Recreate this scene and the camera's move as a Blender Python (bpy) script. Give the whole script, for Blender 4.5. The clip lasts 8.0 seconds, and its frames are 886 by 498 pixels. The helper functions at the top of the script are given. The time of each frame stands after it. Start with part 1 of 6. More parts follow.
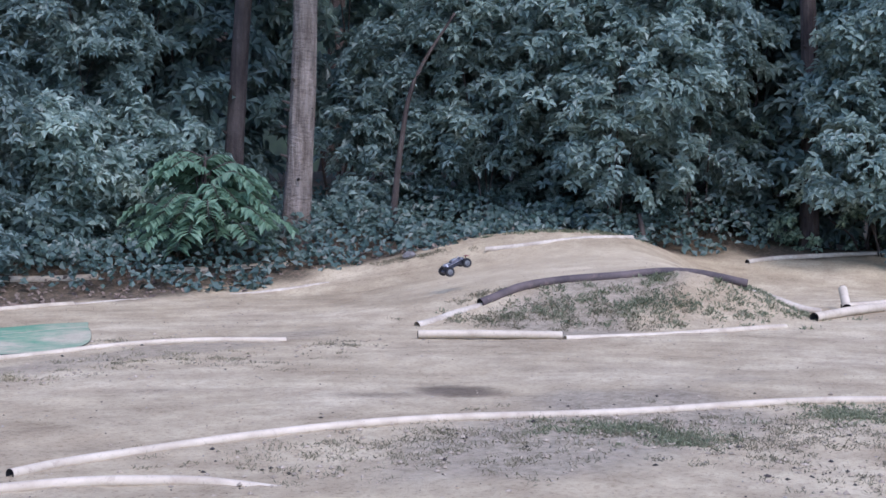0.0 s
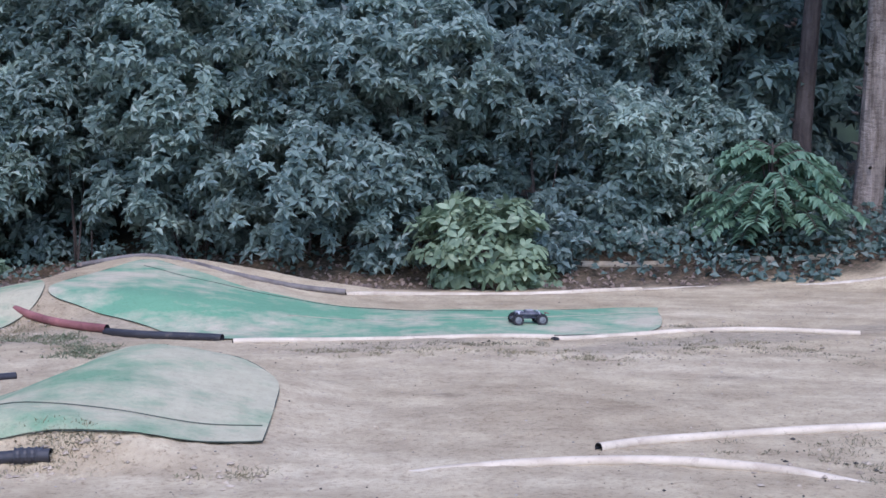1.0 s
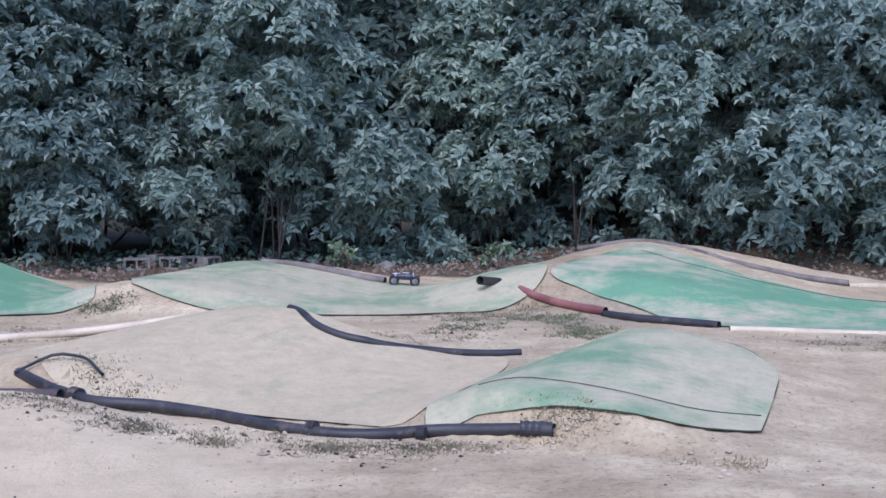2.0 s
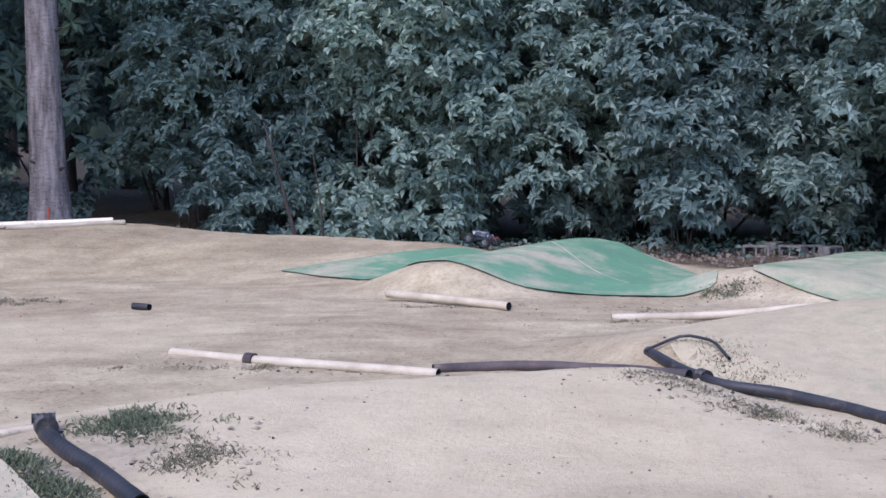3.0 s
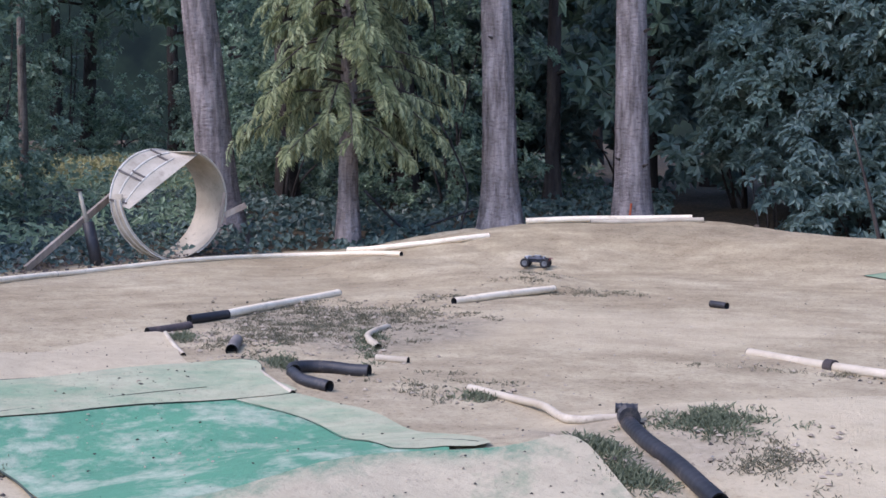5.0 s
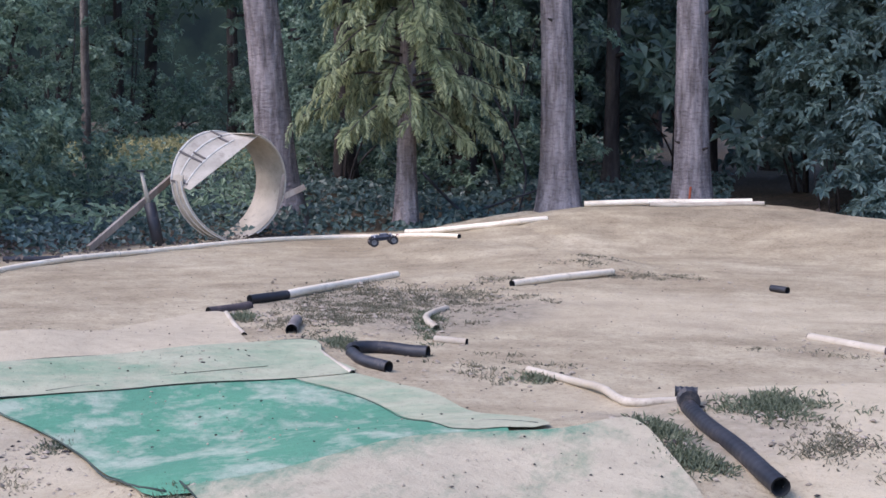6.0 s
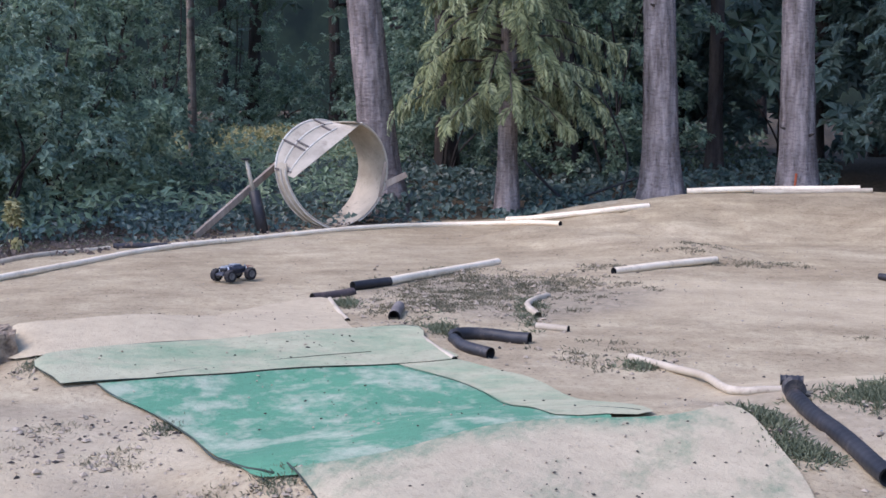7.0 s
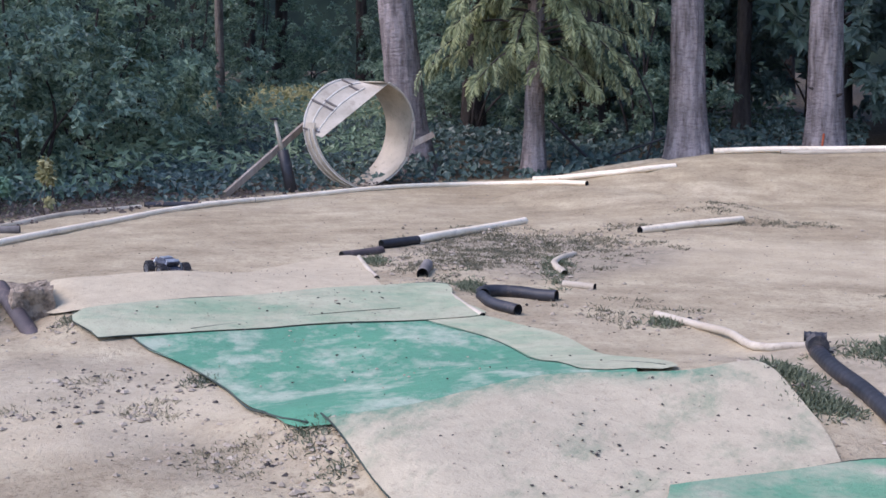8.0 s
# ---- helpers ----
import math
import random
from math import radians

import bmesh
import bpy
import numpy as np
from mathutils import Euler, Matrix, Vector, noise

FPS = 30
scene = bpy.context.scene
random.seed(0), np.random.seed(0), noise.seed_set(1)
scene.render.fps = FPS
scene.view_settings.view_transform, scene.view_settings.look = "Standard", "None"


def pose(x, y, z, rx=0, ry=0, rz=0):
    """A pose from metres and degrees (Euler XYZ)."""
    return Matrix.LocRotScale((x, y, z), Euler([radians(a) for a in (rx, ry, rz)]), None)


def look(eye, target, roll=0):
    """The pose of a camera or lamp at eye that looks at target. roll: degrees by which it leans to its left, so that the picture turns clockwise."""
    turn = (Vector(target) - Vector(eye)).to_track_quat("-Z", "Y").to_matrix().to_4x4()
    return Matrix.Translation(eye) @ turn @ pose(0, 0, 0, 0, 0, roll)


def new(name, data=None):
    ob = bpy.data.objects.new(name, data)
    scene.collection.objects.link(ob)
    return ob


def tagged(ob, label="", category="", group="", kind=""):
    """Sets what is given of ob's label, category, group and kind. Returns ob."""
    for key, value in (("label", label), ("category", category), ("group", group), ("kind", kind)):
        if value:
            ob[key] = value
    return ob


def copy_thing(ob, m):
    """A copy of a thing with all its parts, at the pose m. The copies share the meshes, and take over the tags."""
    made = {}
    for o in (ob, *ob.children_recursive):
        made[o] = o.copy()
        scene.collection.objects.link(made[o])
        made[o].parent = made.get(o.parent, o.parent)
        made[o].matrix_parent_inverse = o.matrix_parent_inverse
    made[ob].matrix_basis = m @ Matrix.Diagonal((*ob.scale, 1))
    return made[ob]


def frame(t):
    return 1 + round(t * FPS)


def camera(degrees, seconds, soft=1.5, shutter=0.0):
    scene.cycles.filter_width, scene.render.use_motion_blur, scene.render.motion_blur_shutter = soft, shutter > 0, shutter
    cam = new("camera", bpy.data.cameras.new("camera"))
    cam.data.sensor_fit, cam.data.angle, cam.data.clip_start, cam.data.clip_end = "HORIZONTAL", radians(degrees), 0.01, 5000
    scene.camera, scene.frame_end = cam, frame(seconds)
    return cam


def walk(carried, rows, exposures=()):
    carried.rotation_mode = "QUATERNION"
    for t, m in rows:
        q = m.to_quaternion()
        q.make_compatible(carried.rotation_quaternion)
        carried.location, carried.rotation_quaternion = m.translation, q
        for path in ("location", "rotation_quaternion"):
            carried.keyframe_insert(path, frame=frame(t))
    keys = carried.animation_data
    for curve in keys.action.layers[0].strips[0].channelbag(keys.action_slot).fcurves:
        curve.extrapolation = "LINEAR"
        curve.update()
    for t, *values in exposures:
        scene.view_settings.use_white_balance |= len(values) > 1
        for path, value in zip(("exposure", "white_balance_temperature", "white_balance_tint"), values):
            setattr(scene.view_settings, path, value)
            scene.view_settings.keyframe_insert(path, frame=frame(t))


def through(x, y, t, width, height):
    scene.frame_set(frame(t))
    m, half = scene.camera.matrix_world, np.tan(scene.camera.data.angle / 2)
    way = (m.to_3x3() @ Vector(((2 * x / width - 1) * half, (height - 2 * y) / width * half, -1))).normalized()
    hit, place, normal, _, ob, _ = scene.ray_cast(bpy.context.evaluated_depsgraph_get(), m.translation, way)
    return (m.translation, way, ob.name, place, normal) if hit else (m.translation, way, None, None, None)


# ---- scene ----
EXPOSURE, KELVIN, TINT = 1.46, 5830, 22
cam = camera(36.90, 8.0, soft=1.55)


def aim(x, y, z, turn, tilt, roll):
    """A pose of the camera: turn to the left of the y axis, tilt upwards, roll."""
    return pose(x, y, z, 0, 0, turn) @ pose(0, 0, 0, 90 + tilt, 0, 0) @ pose(0, 0, 0, 0, 0, roll)


PATH = [
    (0.0, aim(0.254, 0.131, 1.725, -52.292, -2.966, 0.1)),
    (0.1, aim(0.238, 0.135, 1.725, -51.002, -3.046, 0.05)),
    (0.2, aim(0.222, 0.14, 1.725, -49.1, -3.129, 0.001)),
    (0.3, aim(0.205, 0.144, 1.724, -46.74, -3.185, -0.049)),
    (0.4, aim(0.189, 0.149, 1.724, -44.057, -3.3, -0.099)),
    (0.5, aim(0.172, 0.153, 1.723, -41.125, -3.312, -0.148)),
    (0.6, aim(0.151, 0.166, 1.721, -38.143, -3.382, -0.133)),
    (0.8, aim(0.11, 0.19, 1.717, -32.263, -3.382, -0.103)),
    (1.0, aim(0.068, 0.215, 1.712, -28.753, -3.421, -0.072)),
    (1.2, aim(0.058, 0.231, 1.703, -26.164, -3.499, -0.021)),
    (2.3, aim(-0.032, 0.25, 1.702, 1.63, -3.996, -0.36)),
    (2.5, aim(-0.077, 0.291, 1.687, 7.871, -4.193, -0.471)),
    (2.6, aim(-0.085, 0.284, 1.686, 10.579, -4.224, -0.424)),
    (2.7, aim(-0.094, 0.278, 1.685, 12.823, -4.277, -0.377)),
    (2.8, aim(-0.103, 0.272, 1.684, 14.867, -4.368, -0.329)),
    (2.9, aim(-0.111, 0.266, 1.682, 16.682, -4.37, -0.282)),
    (3.0, aim(-0.12, 0.26, 1.681, 18.276, -4.366, -0.234)),
    (3.1, aim(-0.122, 0.257, 1.685, 19.615, -4.384, -0.251)),
    (3.2, aim(-0.125, 0.254, 1.689, 20.965, -4.406, -0.268)),
    (3.3, aim(-0.128, 0.252, 1.693, 22.222, -4.358, -0.284)),
    (3.4, aim(-0.13, 0.249, 1.697, 23.237, -4.37, -0.301)),
    (3.5, aim(-0.133, 0.246, 1.701, 24.373, -4.408, -0.318)),
    (3.6, aim(-0.136, 0.243, 1.701, 25.627, -4.389, -0.292)),
    (3.8, aim(-0.143, 0.238, 1.701, 28.303, -4.263, -0.241)),
    (4.0, aim(-0.15, 0.233, 1.701, 30.856, -4.238, -0.19)),
    (4.2, aim(-0.155, 0.225, 1.701, 33.391, -4.095, -0.053)),
    (4.4, aim(-0.16, 0.217, 1.702, 36.066, -4.063, 0.084)),
    (4.5, aim(-0.162, 0.213, 1.702, 37.359, -4.093, 0.152)),
    (4.8, aim(-0.167, 0.205, 1.702, 41.19, -4.247, 0.225)),
    (4.9, aim(-0.169, 0.203, 1.702, 41.889, -4.467, 0.249)),
    (5.0, aim(-0.171, 0.2, 1.702, 42.677, -4.494, 0.273)),
    (5.1, aim(-0.178, 0.19, 1.701, 43.135, -4.714, 0.362)),
    (5.2, aim(-0.184, 0.18, 1.701, 43.523, -4.864, 0.45)),
    (6.3, aim(-0.165, 0.165, 1.694, 45.85, -5.302, 0.362)),
    (6.4, aim(-0.161, 0.159, 1.696, 46.246, -5.336, 0.364)),
    (6.5, aim(-0.157, 0.152, 1.698, 46.752, -5.368, 0.367)),
    (6.6, aim(-0.157, 0.148, 1.697, 47.136, -5.366, 0.313)),
    (6.8, aim(-0.156, 0.141, 1.696, 48.073, -5.606, 0.204)),
    (7.0, aim(-0.156, 0.134, 1.694, 49.435, -5.798, 0.096)),
    (7.2, aim(-0.143, 0.124, 1.69, 50.946, -6.199, 0.028)),
    (7.4, aim(-0.131, 0.113, 1.686, 52.12, -6.671, -0.04)),
    (7.5, aim(-0.125, 0.108, 1.684, 52.266, -6.855, -0.074)),
    (7.6, aim(-0.112, 0.093, 1.685, 52.038, -7.169, -0.042)),
    (7.7, aim(-0.1, 0.077, 1.686, 51.783, -7.314, -0.009)),
    (7.8, aim(-0.088, 0.062, 1.688, 51.114, -7.406, 0.024)),
    (7.9, aim(-0.076, 0.046, 1.689, 50.907, -7.453, 0.057)),
    (8.0, aim(-0.064, 0.031, 1.69, 50.547, -7.495, 0.09)),
]
walk(cam, PATH, exposures=[(0.0, EXPOSURE, KELVIN - 300, TINT), (1.2, EXPOSURE, KELVIN - 300, TINT), (3.0, EXPOSURE, KELVIN - 100, TINT), (4.5, EXPOSURE, KELVIN, TINT), (8.0, EXPOSURE, KELVIN + 60, TINT)])


# ---- light ----
world = bpy.data.worlds.new("sky")
scene.world = world
world.use_nodes = True
wn = world.node_tree
sky = wn.nodes.new("ShaderNodeTexSky")
sky.sky_type, sky.sun_disc = "NISHITA", False
SUN_UP, SUN_TURN = 52, 202
sky.sun_elevation, sky.sun_rotation = radians(SUN_UP), radians(SUN_TURN)
sky.air_density, sky.dust_density, sky.ozone_density = 1.0, 1.0, 1.2
wn.nodes["Background"].inputs[1].default_value = 0.15
wn.links.new(sky.outputs[0], wn.nodes["Background"].inputs[0])
sun = new("sun", bpy.data.lights.new("sun", "SUN"))
sun.data.energy, sun.data.angle, sun.data.color = 0.85, radians(30), (1.0, 0.86, 0.70)
sun_from = Vector((math.sin(radians(SUN_TURN)) * math.cos(radians(SUN_UP)), math.cos(radians(SUN_TURN)) * math.cos(radians(SUN_UP)), math.sin(radians(SUN_UP))))
sun.matrix_world = look(sun_from * 60, (0, 0, 0))


# ---- materials ----
def mat(name, rough=0.8, metal=0.0, spec=0.3):
    m = bpy.data.materials.new(name)
    m.use_nodes = True
    b = m.node_tree.nodes["Principled BSDF"]
    b.inputs["Roughness"].default_value, b.inputs["Metallic"].default_value = rough, metal
    b.inputs["Specular IOR Level"].default_value = spec
    return m, m.node_tree, b


def noise_tex(nt, scale, detail=4, rough=0.6, stretch=None, turn=0.0):
    n = nt.nodes.new("ShaderNodeTexNoise")
    n.inputs["Scale"].default_value, n.inputs["Detail"].default_value, n.inputs["Roughness"].default_value = scale, detail, rough
    tc = nt.nodes.new("ShaderNodeTexCoord")
    if stretch:
        spin = nt.nodes.new("ShaderNodeMapping")
        spin.inputs["Rotation"].default_value = (0, 0, radians(turn))
        nt.links.new(tc.outputs["Object"], spin.inputs[0])
        mp = nt.nodes.new("ShaderNodeMapping")
        mp.inputs["Scale"].default_value = stretch
        nt.links.new(spin.outputs[0], mp.inputs[0])
        nt.links.new(mp.outputs[0], n.inputs["Vector"])
    else:
        nt.links.new(tc.outputs["Object"], n.inputs["Vector"])
    return n.outputs["Fac"]


def ramp(nt, fac, stops):
    r = nt.nodes.new("ShaderNodeValToRGB")
    while len(r.color_ramp.elements) < len(stops):
        r.color_ramp.elements.new(0.5)
    for e, (p, c) in zip(r.color_ramp.elements, stops):
        e.position, e.color = p, (*c, 1)
    nt.links.new(fac, r.inputs[0])
    return r.outputs[0]


def mix(nt, fac, a, b, blend="MIX"):
    m = nt.nodes.new("ShaderNodeMix")
    m.data_type, m.blend_type = "RGBA", blend
    for i, v in ((0, fac), (6, a), (7, b)):
        if isinstance(v, (int, float)):
            m.inputs[i].default_value = v
        elif isinstance(v, tuple):
            m.inputs[i].default_value = (*v, 1)
        else:
            nt.links.new(v, m.inputs[i])
    return m.outputs[2]


def bump(nt, b, height, strength=0.4, dist=0.02):
    n = nt.nodes.new("ShaderNodeBump")
    n.inputs["Strength"].default_value, n.inputs["Distance"].default_value = strength, dist
    nt.links.new(height, n.inputs["Height"])
    nt.links.new(n.outputs[0], b.inputs["Normal"])


def mottled(name, a, b2, scale, rough=0.8, spec=0.3, metal=0.0, fine=None, bumps=0.3, dist=0.01, stretch=None):
    """Two colours mottled at one scale, with finer grain and relief."""
    m, nt, b = mat(name, rough, metal, spec)
    c = ramp(nt, noise_tex(nt, scale, 5, 0.6, stretch), [(0.36, a), (0.64, b2)])
    g = noise_tex(nt, fine or scale * 9, 4, 0.7)
    c = mix(nt, 0.35, c, ramp(nt, g, [(0.3, (0.45, 0.45, 0.45)), (0.7, (1, 1, 1))]), "MULTIPLY")
    nt.links.new(c, b.inputs["Base Color"])
    bump(nt, b, g, bumps, dist)
    return m


def soil_material():
    m, nt, b = mat("packed_soil", 0.95, 0, 0.15)
    c = ramp(nt, noise_tex(nt, 0.45, 5, 0.6), [(0.3, (0.38, 0.305, 0.195)), (0.5, (0.47, 0.39, 0.256)), (0.72, (0.55, 0.465, 0.318))])
    c = mix(nt, 0.5, c, ramp(nt, noise_tex(nt, 2.2, 6, 0.7), [(0.35, (0.66, 0.63, 0.61)), (0.62, (1, 1, 1))]), "MULTIPLY")
    c = mix(nt, 0.8, c, ramp(nt, noise_tex(nt, 22, 5, 0.8), [(0.34, (0.5, 0.46, 0.42)), (0.48, (0.93, 0.93, 0.92)), (0.75, (1, 1, 1))]), "MULTIPLY")
    c = mix(nt, 0.75, c, ramp(nt, noise_tex(nt, 48, 3, 0.6), [(0.27, (0.3, 0.27, 0.25)), (0.36, (1, 1, 1))]), "MULTIPLY")
    c = mix(nt, 0.6, c, ramp(nt, noise_tex(nt, 1.1, 6, 0.75), [(0.36, (0.78, 0.75, 0.73)), (0.6, (1.06, 1.05, 1.03))]), "MULTIPLY")
    flow = nt.nodes.new("ShaderNodeAttribute")
    flow.attribute_name = "flow"
    fn = nt.nodes.new("ShaderNodeTexNoise")
    fn.inputs["Scale"].default_value, fn.inputs["Detail"].default_value, fn.inputs["Roughness"].default_value = 1.0, 6, 0.65
    nt.links.new(flow.outputs["Vector"], fn.inputs["Vector"])
    c = mix(nt, 0.5, c, ramp(nt, fn.outputs["Fac"], [(0.34, (0.66, 0.62, 0.60)), (0.5, (1, 1, 1)), (0.68, (1.18, 1.17, 1.16))]), "MULTIPLY")
    wet = nt.nodes.new("ShaderNodeAttribute")
    wet.attribute_name = "damp"
    c = mix(nt, wet.outputs["Fac"], c, mix(nt, 1.0, c, (0.34, 0.32, 0.34), "MULTIPLY"))
    pale = nt.nodes.new("ShaderNodeAttribute")
    pale.attribute_name = "sandy"
    c = mix(nt, pale.outputs["Fac"], c, ramp(nt, noise_tex(nt, 3.0, 6, 0.7), [(0.3, (0.50, 0.41, 0.265)), (0.7, (0.60, 0.495, 0.33))]))
    at = nt.nodes.new("ShaderNodeAttribute")
    at.attribute_name = "litter"
    litter = ramp(nt, noise_tex(nt, 14, 5, 0.75), [(0.3, (0.035, 0.035, 0.022)), (0.5, (0.095, 0.075, 0.05)), (0.7, (0.2, 0.14, 0.095))])
    c = mix(nt, at.outputs["Fac"], c, litter)
    dull = nt.nodes.new("ShaderNodeAttribute")
    dull.attribute_name = "trodden"
    c = mix(nt, dull.outputs["Fac"], c, ramp(nt, noise_tex(nt, 9, 5, 0.75), [(0.34, (0.10, 0.09, 0.06)), (0.62, (0.33, 0.275, 0.205))]))
    nt.links.new(c, b.inputs["Base Color"])
    g = mix(nt, 0.5, noise_tex(nt, 7, 7, 0.75), noise_tex(nt, 34, 5, 0.75))
    bump(nt, b, g, 0.7, 0.04)
    return m


def turf_material(name, wear, green=(0.068, 0.25, 0.138), dust=(0.46, 0.40, 0.285), streak=None, turn=0.0, crisp=0.11, scale=0.8):
    """Green outdoor carpet, worn and dusted over at two scales; wear: 0 fresh, 1 all dust."""
    m, nt, b = mat(name, 0.95, 0, 0.15)
    broad = noise_tex(nt, scale, 6, 0.6, streak or (1, 1, 1), turn)
    small = noise_tex(nt, scale * 3.7, 6, 0.7, streak or (1, 1, 1), turn)
    w = mix(nt, 0.38, broad, small)
    base = mix(nt, noise_tex(nt, 30, 3, 0.7), tuple(0.75 * v for v in green), tuple(1.2 * v for v in green))
    base = mix(nt, 0.5, base, ramp(nt, noise_tex(nt, 1.3, 4, 0.6), [(0.35, (0.7, 0.78, 0.8)), (0.65, (1.1, 1.05, 1.0))]), "MULTIPLY")
    lo = 0.78 - 0.62 * wear
    f = ramp(nt, w, [(lo - crisp, (0.06 + 0.3 * wear,) * 3), (lo + crisp, (0.95,) * 3)])
    c = mix(nt, f, base, ramp(nt, noise_tex(nt, 6, 5, 0.7), [(0.3, tuple(0.8 * v for v in dust)), (0.7, dust)]))
    unworn = nt.nodes.new("ShaderNodeAttribute")
    unworn.attribute_name = "unworn"
    kept = mix(nt, unworn.outputs["Fac"], (0.0, 0.0, 0.0), ramp(nt, small, [(0.38, (1, 1, 1)), (0.62, (0.35, 0.35, 0.35))]))
    c = mix(nt, kept, c, (0.06, 0.205, 0.12))
    c = mix(nt, 0.55, c, ramp(nt, noise_tex(nt, 26, 5, 0.8), [(0.32, (0.55, 0.55, 0.55)), (0.46, (1, 1, 1))]), "MULTIPLY")
    nt.links.new(c, b.inputs["Base Color"])
    bump(nt, b, mix(nt, 0.6, noise_tex(nt, 4, 6, 0.7), noise_tex(nt, 60, 3, 0.7)), 0.5, 0.02)
    return m


def bark_material(name, dark, light):
    """Furrowed bark: long vertical plates, cross cracks, darker rings and stains."""
    m, nt, b = mat(name, 0.95, 0, 0.12)
    plates = noise_tex(nt, 9.0, 5, 0.65, (1, 1, 0.16))
    cracks = noise_tex(nt, 16.0, 4, 0.7, (0.5, 0.5, 1.6))
    c = ramp(nt, plates, [(0.34, dark), (0.5, tuple((p + q) / 2 for p, q in zip(dark, light))), (0.66, light)])
    c = mix(nt, 0.6, c, ramp(nt, cracks, [(0.34, (0.45, 0.42, 0.42)), (0.52, (1, 1, 1))]), "MULTIPLY")
    c = mix(nt, 0.6, c, ramp(nt, noise_tex(nt, 2.2, 5, 0.6, (1, 1, 0.6)), [(0.3, (0.62, 0.62, 0.64)), (0.7, (1.15, 1.1, 1.08))]), "MULTIPLY")
    nt.links.new(c, b.inputs["Base Color"])
    bump(nt, b, mix(nt, 0.45, plates, cracks), 1.0, 0.09)
    return m


def pipe_material(name, a, c2, soil, rough=0.5):
    """Plastic pipe, streaked with soil and scuffs."""
    m, nt, b = mat(name, rough, 0, 0.4)
    c = ramp(nt, noise_tex(nt, 3.0, 5, 0.6), [(0.36, a), (0.64, c2)])
    c = mix(nt, ramp(nt, noise_tex(nt, 5.5, 6, 0.75), [(0.56, (0, 0, 0)), (0.72, (0.85, 0.85, 0.85))]), c, soil)
    c = mix(nt, 0.6, c, ramp(nt, noise_tex(nt, 30, 4, 0.75), [(0.3, (0.5, 0.48, 0.46)), (0.42, (1, 1, 1))]), "MULTIPLY")
    nt.links.new(c, b.inputs["Base Color"])
    bump(nt, b, noise_tex(nt, 24, 4, 0.7), 0.15, 0.01)
    return m


def leaf_material(name, dark, light, rough=0.42, through=0.25):
    m, nt, b = mat(name, rough, 0, 0.45)
    geo = nt.nodes.new("ShaderNodeNewGeometry")
    c = ramp(nt, geo.outputs["Random Per Island"], [(0.0, dark), (0.6, tuple((a + 2 * c) / 3 for a, c in zip(dark, light))), (1.0, light)])
    c = mix(nt, 0.5, c, ramp(nt, noise_tex(nt, 0.9, 3, 0.6), [(0.3, (0.55, 0.6, 0.6)), (0.7, (1.0, 1.0, 0.95))]), "MULTIPLY")
    info = nt.nodes.new("ShaderNodeObjectInfo")
    c = mix(nt, 1.0, c, ramp(nt, info.outputs["Random"], [(0.0, (0.72, 0.76, 0.8)), (1.0, (1.2, 1.2, 1.15))]), "MULTIPLY")
    nt.links.new(c, b.inputs["Base Color"])
    tr = nt.nodes.new("ShaderNodeBsdfTranslucent")
    nt.links.new(c, tr.inputs[0])
    mx = nt.nodes.new("ShaderNodeMixShader")
    mx.inputs[0].default_value = through
    out = nt.nodes["Material Output"]
    nt.links.new(b.outputs[0], mx.inputs[1])
    nt.links.new(tr.outputs[0], mx.inputs[2])
    nt.links.new(mx.outputs[0], out.inputs[0])
    return m


SOIL = soil_material()
TURF_FRESH = turf_material("turf_green", 0.40, crisp=0.075)
TURF_FLOOR = turf_material("turf_patchy", 0.41, green=(0.045, 0.225, 0.125), dust=(0.37, 0.415, 0.30), streak=(1.15, 0.8, 1), turn=-55, crisp=0.055, scale=1.7)
TURF_FADED = turf_material("turf_faded", 0.52, green=(0.085, 0.225, 0.12), dust=(0.43, 0.385, 0.258), crisp=0.08, scale=0.8)
TURF_PALE = turf_material("turf_pale", 0.56, green=(0.12, 0.265, 0.148), dust=(0.44, 0.415, 0.275), streak=(0.7, 1.2, 1), turn=-58, crisp=0.12, scale=1.8)
TURF_GREY = turf_material("turf_dusty", 0.93, green=(0.27, 0.30, 0.20), dust=(0.51, 0.415, 0.275), streak=(2.2, 0.6, 1), turn=-30, scale=1.6)
TURF_JUMP = turf_material("turf_jump", 0.70, green=(0.19, 0.25, 0.145), dust=(0.47, 0.385, 0.25), streak=(2.0, 0.7, 1), turn=30, crisp=0.12, scale=1.3)
TURF_RAMP = turf_material("turf_streaked", 0.60, green=(0.17, 0.225, 0.135), dust=(0.50, 0.415, 0.28), streak=(1.6, 0.8, 1), turn=-30, crisp=0.08, scale=2.6)
TURF_EDGE = mottled("turf_edge", (0.03, 0.045, 0.035), (0.07, 0.08, 0.06), 6)
CLEAN_PVC = pipe_material("clean_white_pipe", (0.78, 0.64, 0.45), (0.92, 0.79, 0.59), (0.50, 0.395, 0.27), 0.45)
WHITE_PVC = pipe_material("white_pipe", (0.38, 0.312, 0.222), (0.52, 0.44, 0.325), (0.30, 0.235, 0.165), 0.6)
DUSTY_PVC = mottled("dusty_pipe", (0.36, 0.30, 0.225), (0.52, 0.45, 0.35), 3.0, 0.8, 0.3, fine=24, bumps=0.2)
BLACK_PIPE = pipe_material("black_pipe", (0.014, 0.014, 0.017), (0.036, 0.034, 0.036), (0.12, 0.096, 0.078), 0.5)
